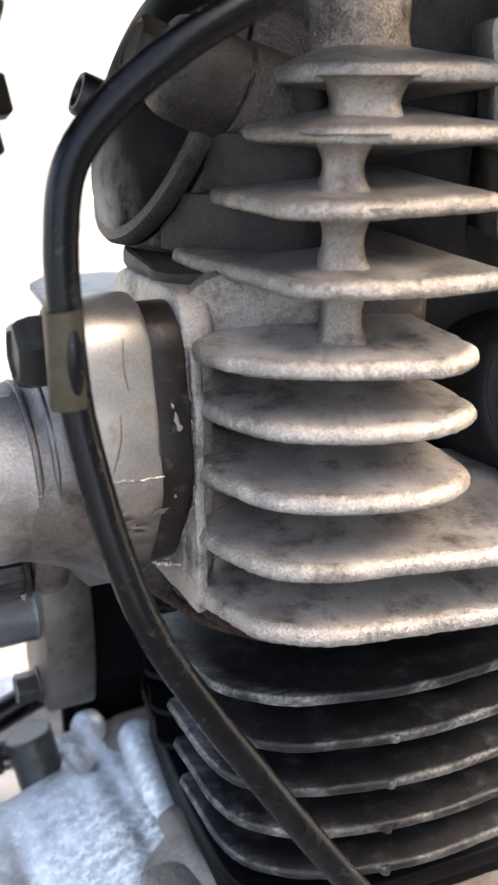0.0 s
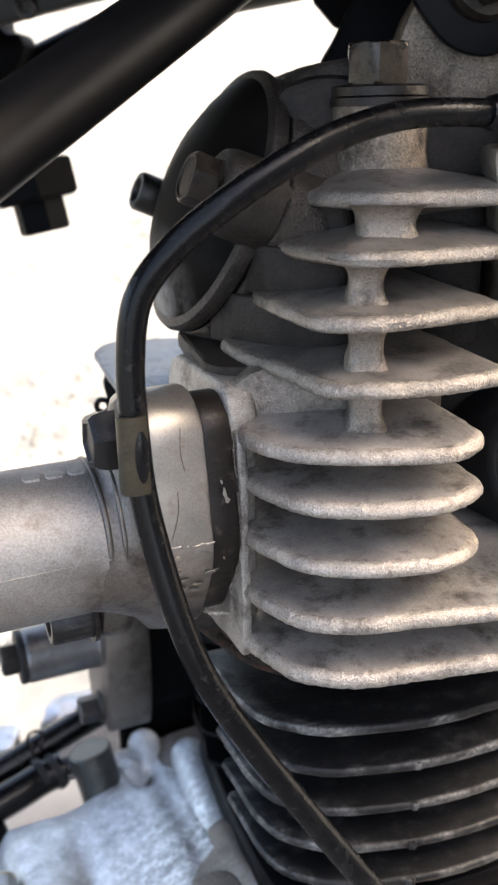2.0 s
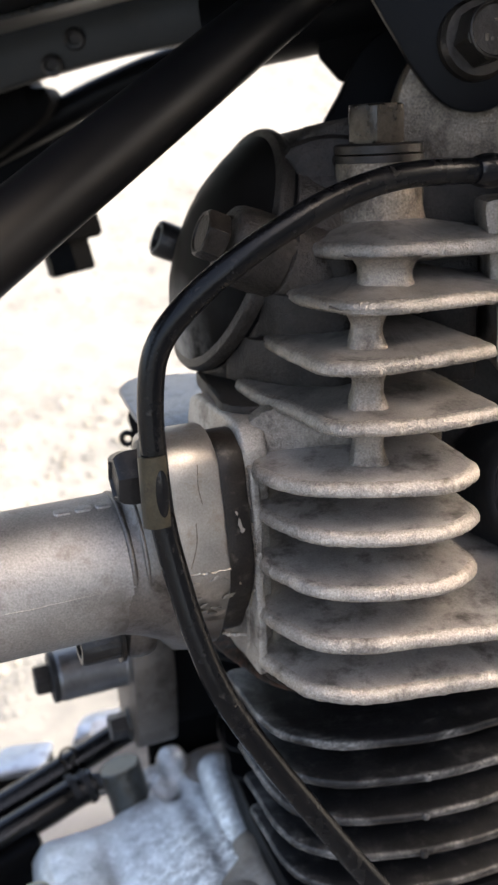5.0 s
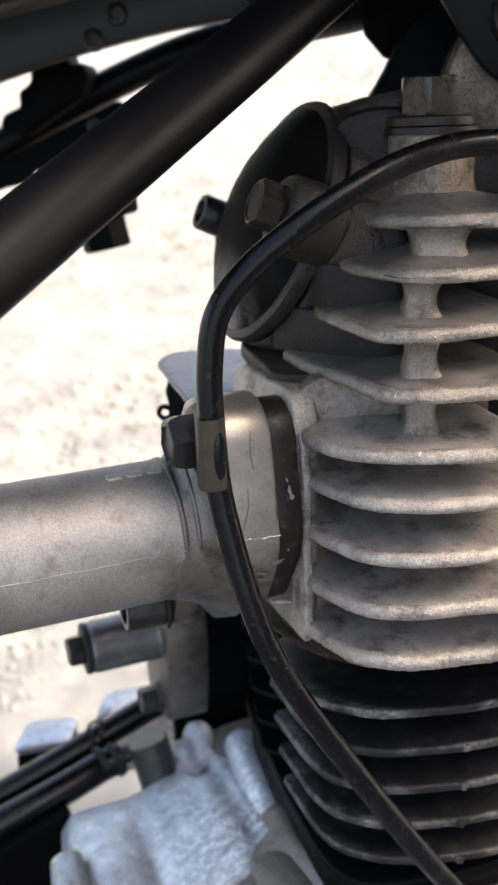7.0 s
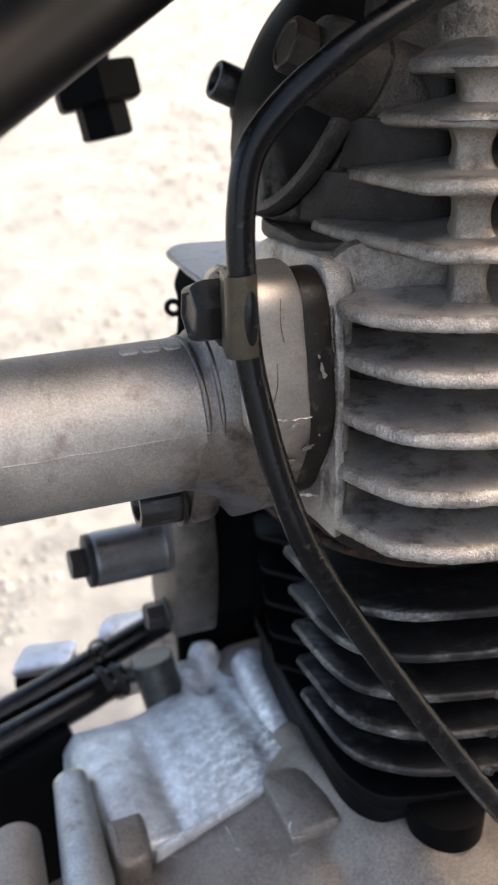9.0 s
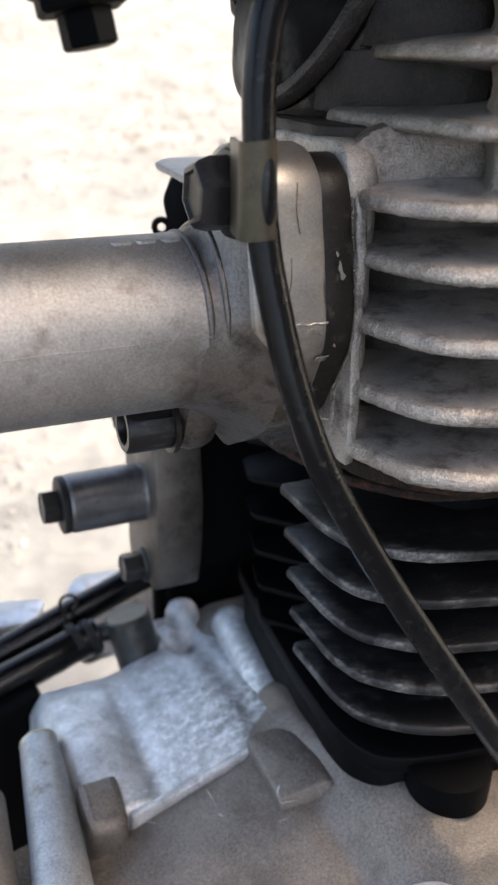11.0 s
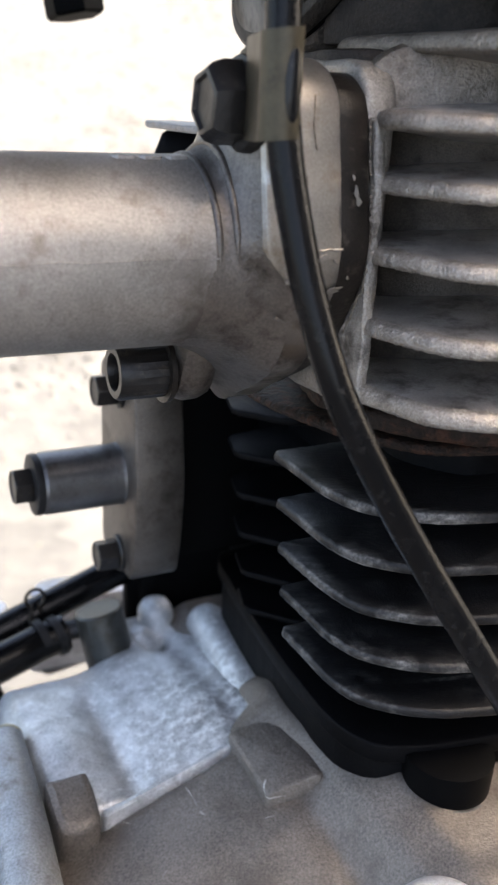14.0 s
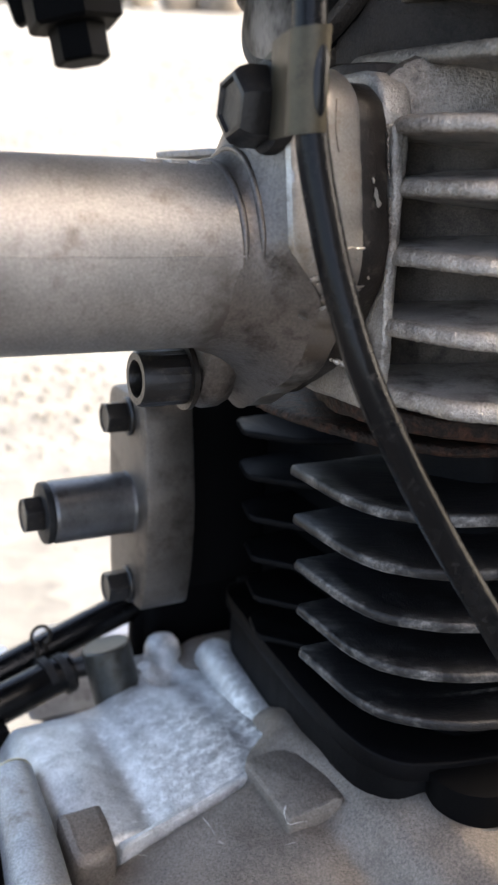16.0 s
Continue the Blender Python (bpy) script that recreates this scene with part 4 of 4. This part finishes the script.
part("step", slab(rounded([(12.8, 230, 4), (19.5, 228.2, 4), (27.2, 229.6, 4), (28.0, 250, 2), (13.0, 250, 2)], 1), -279, -257.8, uvz, 2.8, 0.4, 38, lambda u, v: -0.24 * max(0.0, 243 - v)), CASE, case, "rounded brown casting step")
part("post_boss", tube([uvz(6.6, 279.5, -262.5), uvz(5, 262, -263), uvz(2.5, 236, -264), uvz(-1, 205, -266.5), uvz(-4, 180, -271)], 8, 28, 5, lambda t: 7.2 + 3.5 * t), POST, case, "stained blue-grey cast post, brown at its foot")
part("post_boss", tube([uvz(-19, 264, -268), uvz(-23, 228, -269), uvz(-27, 190, -273)], 10, 28, 5, lambda t: 9.5 + 3.0 * t), CASE, case)
part("casting_rib", joined(tube([uvz(95, 243, -262), uvz(96, 250, -259.5), uvz(98.5, 285, -258.2), uvz(101.5, 314, -257.8), uvz(102.6, 320, -259.5), uvz(103, 324, -263)], 9, 26, 5, lambda t: 8.6 * min(1.0, 0.55 + 4 * t, 0.5 + 4 * (1 - t)))), CASE_PALE, case)
part("knob", lathe([(12, -14), (8.4, -8), (7.8, -3.5), (7.4, -0.5), (5.8, 2.4), (3, 3.8), (0, 4.2)], uvz(85, 337, -256.5), Vector((-0.1, 0, 1)), 32), CASE_PALE, case)
part("knob", lathe([(10, -8), (6, -4), (4.4, -1), (3, 1), (0, 1.7)], uvz(74, 328, -261), Vector((-0.2, -0.2, 1)), 24), CASE_PALE, case)
part("dowel", lathe([(6, -2), (7.3, 0), (7.3, 1.2), (5.8, 1.8), (0, 1.8)], uvz(6.6, 279.5, -262.5), ACROSS + UP * 0.06, 28), BRASS, case, "bright plated bolt end")
# black sheet added for the dark void under the hoses
part("dark_backing", slab(rounded([(16, -268, 6), (16, -420, 4), (-170, -420, 4), (-170, -318, 6), (-60, -292, 10)], 4), 318, 330, lambda u, z, v: uvz(u, v, z), 2, 0.6, 39), ENAMEL_SHADE_BLACK, case)
UA = Vector((-0.24, 0.12, 0.96)).normalized()
part("union", lathe([(9.6, -30), (10, -22), (10, -0.7), (9.3, 0), (0, 0)], uvz(57.2, 330, -247.5), UA, 44), UNION, case, "dull steel oil union with a flat round top")
part("boss", lathe([(16, -14), (15, -2.4), (13.4, -0.4), (12, 0), (0, 0)], (18, 166, -244), Vector((-0.1, -0.25, 1)), 40), BOSS_FACE, case, "bright machined boss face")

# ---------------------------------------------------------------- inlet manifold and its bolts
manifold = thing("inlet_manifold", uvz(40, 206, -102), "grey cast aluminium inlet pipe bolted to the head", "inlet manifold")
PC = (206, -81)


def lowness(a):
    """0 above the casting seam, 1 below it, where the neck runs on into the flange."""
    return sstep(0.2, -0.4, math.sin(a))


def flange_place(v, z, u):
    return uvz(66.6 - (66.6 - u) * (1 - 0.52 * lowness(math.atan2(z - PC[1], v - PC[0]))), v, z)


part("flange", slab(hull(FLANGE_DISCS, 48, 1.2), 47.6, 66.6, flange_place, 1.8, 0.6, 42), FLANGE, manifold)
for crack, r in ((((57.5, -62), (57.2, -67), (56, -71), (54.6, -74.5)), 0.16), (((60, -46), (59.4, -52), (60, -57)), 0.12)):
    part("lacquer_crack", tube([uvz(u, near_edge(FLANGE_DISCS, z) + 0.05, z) for u, z in crack], r, 6, 5), LUG, manifold)
flake_rng = random.Random(3)
edge_line = [(52 + 1.2 * k, -76.6 - 0.06 * k + 1.1 * noise.noise(Vector((k * 1.3, 4, 0)))) for k in range(13)]
part("lacquer_edge", tube([uvz(u, near_edge(FLANGE_DISCS, z) + 0.1, z) for u, z in edge_line], 0.5, 8, 3, lambda t: 0.25 + 0.55 * abs(noise.noise(Vector((t * 13, 8, 1))))), FLANGE, manifold, "torn edge of peeling lacquer")
for k in range(16):                                  # lifted flakes of lacquer under the torn edge
    u, z, a, b, w = flake_rng.uniform(53, 65.5), flake_rng.uniform(-93, -78), flake_rng.uniform(0.6, 2.0), flake_rng.uniform(0.25, 0.7), flake_rng.uniform(-0.8, 0.8)
    pts = [(a * math.cos(t) * (1 + 0.3 * math.sin(3 * t + k)), b * math.sin(t) * (1 + 0.3 * math.cos(2 * t + k))) for t in [2 * math.pi * q / 12 for q in range(12)]]
    flake = [Vector((u + p * math.cos(w) - q * math.sin(w), z + p * math.sin(w) + q * math.cos(w))) for p, q in pts]
    part("lacquer_flake", slab(flake, -0.2, 0.35, lambda p, q, h: uvz(p, near_edge(FLANGE_DISCS, q) - h, q), 0.12), FLANGE, manifold)
part("pipe", lathe([(17.5, -130), (21, -130), (21.3, -60), (21.4, 36), (21.5, 39.2), (20.5, 39.6), (17, 52)], uvz(0, *PC), FWD, 72), PIPE, manifold)


RIM = hull(FLANGE_DISCS, 48, 1.0)
POLAR = sorted((math.atan2(p.y - PC[1], p.x - PC[0]), (p - Vector(PC)).length) for p in RIM)


def neck_radius(t, a):
    """Radius of the sweep from the round pipe (t = 0) into the oval flange (t = 1)."""
    out = float(np.interp(a, [p[0] for p in POLAR], [p[1] for p in POLAR], period=2 * math.pi)) - 1.2
    low = lowness(a)
    w = t ** 4.5 * (1 - low) + t ** 1.5 * low
    return 21.25 * (1 - w) + (out + 1.9 * low) * w


def neck():
    bm, n, rings = bmesh.new(), 96, []
    for k in range(13):
        t = k / 12
        rings.append([bm.verts.new(uvz(35 + (13.2 + 9.5 * lowness(a)) * t, PC[0] + neck_radius(t, a) * math.cos(a), PC[1] + neck_radius(t, a) * math.sin(a))) for a in [-math.pi + 2 * math.pi * i / n for i in range(n)]])
    for a, b in zip(rings, rings[1:]):
        for i in range(n):
            bm.faces.new((a[i], a[(i + 1) % n], b[(i + 1) % n], b[i]))
    return bm


part("neck", neck(), NECK, manifold, sharp=80)
for u, w in ((40.2, 0.9), (44.0, 0.8)):
    arc = []
    for i in range(25):
        a = radians(55 + 124 * i / 24)
        r = neck_radius((u - 35) / (13.2 + 9.5 * lowness(a)), a) - 0.25
        arc.append(uvz(u, PC[0] + r * math.cos(a), PC[1] + r * math.sin(a)))
    part("ridge", tube(arc, w, 12, 2, lambda t, w=w: w * min(1.0, 0.3 + 6 * (1 - t))), NECK, manifold)
part("casting_seam", tube([uvz(u, PC[0] - 21.15, PC[1] + 1.6 + 0.35 * noise.noise(Vector((u * 0.13, 0, 0)))) for u in range(-120, 48, 5)], 0.28, 6, 2), PIPE, manifold)
for u in (-33, 22, 28, 34):
    part("casting_mark", slab(rounded([(u, PC[0] - 6, 0.8), (u + 5, PC[0] - 6, 0.8), (u + 5, PC[0] - 2, 0.8), (u, PC[0] - 2, 0.8)], 1), PC[1] + 20.2, PC[1] + 21.3, uvz, 0.4), PIPE, manifold)
part("lower_lug", slab(hull([(218.5, -110.8, 10), (212, -101, 9)], 32), 41, 52, across, 3.5, 0.6, 43), NECK, manifold)
part("upper_lug", slab(hull([(196, -52, 9.5), (202, -62, 10)], 32), 46.5, 52, across, 1.5, 0.5, 44), NECK, manifold)
cap_screw("cap_screw", uvz(40.5, 217, -112), -FWD, 7.2, 13.5, manifold, BOLT_BLACK)
part("washer", lathe([(8.8, 0), (8.8, 1.4), (6, 1.4)], uvz(39.4, 217, -112), FWD, 28), BOLT, manifold)
part("hex_bolt", joined(lathe([(8.6, 0), (8.6, 5), (7.8, 7.4), (6.8, 8.4), (5.8, 8.6), (5.2, 7.8), (0, 7.6)], uvz(46, 190, -48.5), -FWD, 6, 0.3), lathe([(10.4, -2.4), (10.4, -1), (9.4, 0.6), (7, 1.4)], uvz(46, 190, -48.5), -FWD, 32)), BOLT_BLACK, manifold, sharp=28)

# ---------------------------------------------------------------- oil hose, its clip and banjo
hose = thing("oil_hose", (26, 166, -180), "glossy black rubber oil hose running down past the fins", "hose")
HOSE_PATH = [(53.3, 215.3, 28.0), (45.2, 211.5, 28.3), (35.0, 204.7, 28.5), (24.9, 197.9, 27.6), (12.8, 190.0, 24.3), (1.5, 182.8, 19.2), (-12.4, 176.5, 11.0), (-25.0, 173.8, 1.0), (-32.9, 172.8, -9.5), (-35.4, 172.2, -23.3), (-35.3, 171.5, -38.5), (-34.2, 170.4, -54.1), (-31.3, 168.7, -68.8), (-26.8, 166.3, -85.5), (-20.3, 164.7, -102.8), (-9.7, 165.9, -122.6), (0.2, 167.7, -139.1), (11.9, 168.5, -157.1), (27.4, 171.7, -181.0), (46.5, 179.8, -210.8), (59.5, 188.0, -234.7)]
part("rubber_tube", tube(HOSE_PATH, 3.4, 28, 8), HOSE_DUSTY, hose)
part("end_sleeve", lathe([(3.4, -3), (4.0, -2), (4.5, 0), (4.7, 3), (4.5, 4.4), (3.6, 4.8)], (51.6, 214.2, 28.1), Vector((9, 6, -0.5)), 24), HOSE, hose)
part("banjo_neck", lathe([(3.9, 0), (4.3, 1), (4.4, 8), (3.6, 11)], (56, 217, 28.0), Vector((9, 6, -0.5)), 24), STEEL, hose)
part("banjo_ring", lathe([(7, -6), (8.3, -5.6), (8.8, -3), (8.9, 0), (8.8, 3), (8.3, 5.6), (7, 6)], (70, 226, 28), UP, 40), BANJO, hose)
for z in (-7.2, 6):
    part("copper_washer", lathe([(9.6, z), (9.9, z + 0.6), (9.6, z + 1.2), (5, z + 1.2)], (70, 226, 28), UP, 32), COPPER, hose)
hex_bolt("banjo_bolt", (70, 226, 35.4), UP, 15, 8, hose, BOLT_BROWN, 9.6, 1.2, 0.2)

clip = thing("hose_clip", (-38, 170, -45), "olive zinc-plated steel clip holding the hose", "clip")
bm = bmesh.new()
sect = [Vector((-41.0, 185)), Vector((-40.4, 180)), Vector((-39.7, 176))]
for i in range(15):
    t = radians(-95 + 140 * i / 14)
    sect.append(Vector((-34.9 + 3.8 * math.sin(t), 171.2 - 3.7 * math.cos(t))))
outer = []
for i, p in enumerate(sect):
    d = (sect[min(i + 1, len(sect) - 1)] - sect[max(i - 1, 0)]).normalized()
    outer.append(p + Vector((d.y, -d.x)) * 0.9)
edges = [(p, z) for z in (-54.8, -35.6) for p in (sect, outer)]
grid = [[bm.verts.new((p.x, p.y, z + (p.x + 37) * 0.12)) for p in line] for line, z in edges]
for i in range(len(sect) - 1):
    for a, b in ((0, 2), (1, 3), (0, 1), (2, 3)):
        bm.faces.new((grid[a][i], grid[a][i + 1], grid[b][i + 1], grid[b][i]))
for i in (0, len(sect) - 1):
    bm.faces.new((grid[0][i], grid[2][i], grid[3][i], grid[1][i]))
part("strap", bm, CLAMP, clip)
def round_hose(a, z, h):
    return Vector((-34.9 + (4.6 + h) * math.sin(a / 4.6), 171.2 - (4.5 + h) * math.cos(a / 4.6), z))


part("slot", slab([Vector((1.9 + p.x * 1.7, -45.0 + p.y * 6.4)) for p in circle(0, 0, 1, 28)], -0.2, 0.25, round_hose, 0.1), HOSE, clip, "dark oval slot showing the hose")
part("tab", slab(hull([(190, -48.5, 9), (186, -46, 9)], 24), 45.8, 47.4, across, 0.5), CLAMP, clip)

# ---------------------------------------------------------------- spark plug cap
plug = thing("spark_plug_cap", (78, 222, -92), "matt black rubber spark plug cap", "plug cap")
ax = Vector((0.28, -0.8, 0.25))
part("boot", lathe([(24, -30), (24, -4), (23.4, -1), (22.4, 0), (21.4, -1), (20.5, -3), (0, -3)], (81.0, 228.0, -69), ax, 48), RUBBER, plug)
part("cap", lathe([(16.5, -4), (16.5, -2), (15.5, -1.4), (15.4, 4), (13.5, 18), (12, 32), (0, 33)], (81.0, 228.0, -69), Vector((0.45, -0.75, 0.42)), 36), CAP, plug)
part("foot", slab(rounded([(66, 206, 3), (92, 206, 3), (92, 260, 3), (66, 260, 3)], 3), -94, -86, flat, 2), RUBBER, plug)

# ---------------------------------------------------------------- sheet behind the manifold, and the black hook under it
shield = thing("metal_bracket", (-50, 290, -58), "bright bluish sheet metal bracket behind the inlet pipe", "bracket")
part("sheet", slab(rounded([(-75, 308, 5), (-74, 326, 8), (-45, 334, 8), (-10, 300, 4), (-14, 262, 4), (-34, 250, 4), (-53, 249, 6)], 2), -57, -55, flat, 0.6, 0.5, 70), SHIELD, shield)
hook = slab(rounded([(-69, -58, 1), (-73, -68, 2), (-71.6, -74, 1), (-71.6, -81, 1), (-70.5, -84.5, 1), (-74.6, -89.6, 1), (-60, -89.6, 1), (-56, -58, 1)], 1.5), 311, 314, facing, 0.6)
ring_bm = bmesh.new()
ring_at = [[Vector((-73.6 + (2.6 + 1.2 * math.cos(b)) * math.cos(a), 312.5 + 1.5 * math.sin(b), -77.6 + (2.6 + 1.2 * math.cos(b)) * math.sin(a))) for b in [math.pi * k / 4 for k in range(8)]] for a in [math.pi * k / 10 for k in range(20)]]
ring_v = [[ring_bm.verts.new(p) for p in line] for line in ring_at]
for a in range(20):
    for b in range(8):
        ring_bm.faces.new((ring_v[a][b], ring_v[(a + 1) % 20][b], ring_v[(a + 1) % 20][(b + 1) % 8], ring_v[a][(b + 1) % 8]))
part("hook", joined(hook, ring_bm), PAINT, shield, "small black eye under the sheet")

# ---------------------------------------------------------------- oil hoses by the crankcase
for nm, pts, r, lab in (("breather_hose", [(46, 341, -262.5), (36, 340, -264), (24, 337, -266), (0, 333, -271), (-40, 330, -281), (-90, 326, -294)], 8.0, "thick black rubber hose pushed on the oil union"),
                        ("vent_hose", [(110, 368, -247), (92, 364, -247), (76, 361, -249), (48, 358, -257), (10, 354, -268), (-30, 352, -280), (-90, 350, -300)], 7.0, "black rubber hose behind the crankcase")):
    h = thing(nm, uvz(*pts[1]), lab, "hose")
    part("rubber_tube", tube([uvz(*p) for p in pts], r, 22, 8), HOSE, h)
    if nm == "breather_hose":
        part("nipple", tube([uvz(58, 337, -259), uvz(44, 341, -262.5)], 4.4, 16, 3), BOLT_BLACK, h)
        for u0, r0 in ((42.5, 8.8), (36, 8.6)):
            part("end_collar", tube([uvz(u0 + 1.6, 341, -262.9), uvz(u0 - 1.6, 340.4, -263.6)], r0, 22, 2), RUBBER, h)
        ring = [uvz(36 + 4.0 * math.sin(a), 350, -249 - 4.4 * math.cos(a)) for a in [radians(25 + 310 * i / 18) for i in range(19)]]
        part("spring_clip", tube([uvz(39.5, 352, -259.5)] + ring + [uvz(33.5, 349, -259.5)], 0.75, 10, 3), BOLT, h, "thin wire spring clip")

# ---------------------------------------------------------------- far side of the bike, low down
far_side = thing("side_bracket", (-160, 372, -300), "dark bracket with a bright top edge", "bracket")
part("plate", slab(rounded([(-180, 362, 4), (-152, 372, 4), (-152, 394, 4), (-180, 388, 4)], 3), -320, -293, flat, 3), ENAMEL_SHADE_BLACK, far_side)
part("top_edge", slab(rounded([(-181, 361, 6), (-151, 371, 6), (-151, 395, 6), (-181, 389, 6)], 2), -293, -288, flat, 2.4), SHEET, far_side)
far_cover = thing("side_cover", (-105, 420, -300), "bright bluish aluminium side cover on the far side", "engine cover")
part("shell", slab(rounded([(-150, 402, 12), (-60, 442, 12), (-60, 470, 12), (-150, 440, 12)], 3), -345, -296, flat, 14), SHEET, far_cover)

# ---------------------------------------------------------------- frame, tank and brackets above
bike_frame = thing("motorcycle_chassis", (-30, 330, 60), "satin black steel motorcycle chassis tubes", "chassis")
part("brace_tube", tube([(-115, 65, -29), (-30, 215, 51), (4, 275, 83), (40, 338, 117)], 9.2, 28, 2, straight=True), PAINT, bike_frame)
part("brace_tube", tube([(-260, 440, -12), (-176, 440, 29.3), (-124.5, 440, 53), (-92, 440, 66), (-55, 440, 77), (60, 440, 104)], 8.0, 28, 5), PAINT, bike_frame)
part("backbone", tube([(-34, 335, 76.5), (10, 335, 83), (160, 340, 105)], 14.5, 32, 2, straight=True), PAINT, bike_frame)
part("gusset", slab(rounded([(8.5, 66.5, 1), (16.5, 57.5, 1), (44, 57.5, 2), (44, 100, 4), (8, 100, 4)], 2), 326, 331, facing, 0.8), ENAMEL_SHADE_BLACK, bike_frame)
part("mount_bracket", slab(rounded([(8, 104, 2), (38, 55, 10), (47, 45, 10), (60, 42.5, 12), (72, 52, 10), (71, 104, 2)], 2), 258, 263.5, facing, 0.8), PAINT, bike_frame)
hex_bolt("mount_bolt", (56.3, 255.0, 64.3), Vector((0.26, -1, 0.12)), 15.2, 10.6, bike_frame, BOLT_RUSTY, 11.8, 4.5, 0.25)
bolt_way = Vector((0.26, -1, 0.12)).normalized()
bolt_top = part("bolt_face", lathe([(7.4, -2), (8.0, -0.6), (7.9, 0.5), (7.4, 0.8), (7.0, 0.4), (6.8, -0.1), (0, -0.1)], Vector((56.3, 255.0, 64.3)) + bolt_way * 10.5, bolt_way, 40), BOLT_RUSTY, bike_frame)
for du, dz, w, h in ((-2.6, -2.2, 0.5, 2.4), (-0.9, -3.0, 0.5, 2.2), (0.9, -3.0, 0.4, 1.8), (0.6, 2.6, 1.0, 0.8)):
    side = bolt_way.cross(UP).normalized()
    o_mark = Vector((56.3, 255.0, 64.3)) + bolt_way * 10.4 - side * du + UP * dz
    part("embossed_mark", slab(rounded([(-w, -h / 2, 0.2), (w, -h / 2, 0.2), (w, h / 2, 0.2), (-w, h / 2, 0.2)], 0.5), -0.2, 0.35, lambda a, b, h_, o=o_mark, sd_=side: o + sd_ * a + UP * b + bolt_way * h_, 0.15), BOLT_BROWN, bike_frame)
nut_axis = Vector((-0.2, 0.05, 1)).normalized()
nb = Vector((-111, 391, -19))
part("hanging_bolt", joined(lathe([(0, 0), (10.4, 0), (11.8, 1.2), (11.8, 17)], nb, nut_axis, 6, 0.25), lathe([(18.5, 14), (20.5, 15.5), (20.5, 29), (18.5, 30.5)], nb, nut_axis, 6, 0.1), lathe([(9, 30), (9, 46)], nb, nut_axis, 20)), ENAMEL_SHADE_BLACK, bike_frame, "black hexagon bolt and nut under the tube", 30)
part("clamp_plate", slab(rounded([(-210, 4, 2), (-188, 16, 2), (-174, 22, 2), (-108, 50, 3), (-105, 44, 3), (-112, 26, 4), (-146, -2, 4), (-151, 12, 2), (-152, 18, 2), (-157, 17, 2), (-158, 12, 2), (-176, 8, 4), (-210, -6, 2)], 2), 427, 437, facing, 2), ENAMEL_SHADE_BLACK, bike_frame)
part("clamp", slab(rounded([(-149, 59, 2), (-148, 92, 2), (-128.5, 92, 2), (-130, 70, 2), (-128, 66, 2), (-122, 67, 3), (-119, 60, 3), (-124, 52, 4), (-155, 34, 4), (-167, 37, 3), (-165.5, 44, 3), (-155, 48, 4), (-156.5, 54, 4)], 1.5), 416, 440, facing, 3), ENAMEL_SHADE_BLACK, bike_frame)
part("clamp_screw", lathe([(3.6, 0), (3.6, 2.6), (2.8, 3.4), (0, 3.4)], (-122, 427, 38), Vector((0.2, -1, 0.2)), 18), BOLT_BLACK, bike_frame)
part("side_stand", tube([(120, 420, -200), (120, 460, -420), (118, 520, -780)], 10, 16, 3), PAINT, bike_frame)
part("cradle_tube", tube([(160, 340, 105), (210, 330, -150), (190, 330, -480), (90, 300, -482), (-60, 290, -482)], 12, 18, 4), PAINT, bike_frame)
tank = thing("fuel_tank", (-20, 300, 120), "dark fuel tank with a scalloped weld seam underneath", "fuel tank")
rise = lambda x, y, h: Vector((x, y, h + (x + 73) * 0.183))
part("shell", slab(rounded([(-300, 142, 50), (260, 142, 50), (260, 450, 50), (-300, 450, 50)], 10), 104, 250, rise, 34), TANK, tank)
part("tunnel", slab(rounded([(-300, 2, 4), (-230, 32, 20), (-151.6, 57.5, 20), (-117, 66.8, 20), (-76, 75, 20), (-44, 78.7, 20), (40, 87, 20), (190, 104, 4), (190, 150, 4), (-300, 90, 4)], 6), 378, 385, facing, 2), TANK, tank)
seam_out = [Vector((x, 318 + 1.3 * abs(math.sin(x * 0.55)))) for x in range(-300, 191, 1)] + [Vector((190, 345)), Vector((-300, 345))]
part("weld_seam", slab(seam_out, 90.5, 93, rise, 0.5), TANK, tank)
for gx, gz in ((-107, 73), (-96, 83)):
    part("grommet", lathe([(2.2, 0), (4.6, 0), (4.8, 2), (3.6, 3), (2.4, 2.6), (2.2, 1)], (gx, 378.4, gz), Vector((0.1, -1, -0.3)), 24), BOLT_BLACK, tank)

# ---------------------------------------------------------------- far edge of the yard
far_rng = random.Random(5)
bm = bmesh.new()
x = -9.0
while x < 9.0:
    w, h, d = far_rng.uniform(0.25, 0.7), far_rng.uniform(0.3, 0.75), far_rng.uniform(0.3, 0.6)
    m = Matrix.Translation((x + w / 2, 13.4 + far_rng.uniform(-0.2, 0.3), h * 0.35)) @ Matrix.Rotation(far_rng.uniform(-0.4, 0.4), 4, "Z") @ Matrix.Diagonal((w * 0.6, d, h * 0.6, 1))
    made = bmesh.ops.create_icosphere(bm, subdivisions=2, radius=1.0, matrix=m)
    for vert in made["verts"]:
        vert.co += Vector((1, 1, 1)) * 0.06 * noise.noise(vert.co * 3.0)
    x += w * far_rng.uniform(0.9, 1.6)
me = bpy.data.meshes.new("boulder_row")
bm.to_mesh(me)
bm.free()
me.materials.append(material("weathered_boulder", (0.20, 0.17, 0.14), 0.85, 0.0, 0.6, 0.4, 0.3, 0.03, 0.5, (0.05, 0.05, 0.04), 0.3, 0.2))
tagged(new("boulder_row", me), "row of weathered brown boulders edging the yard", "boulders", kind="stuff")
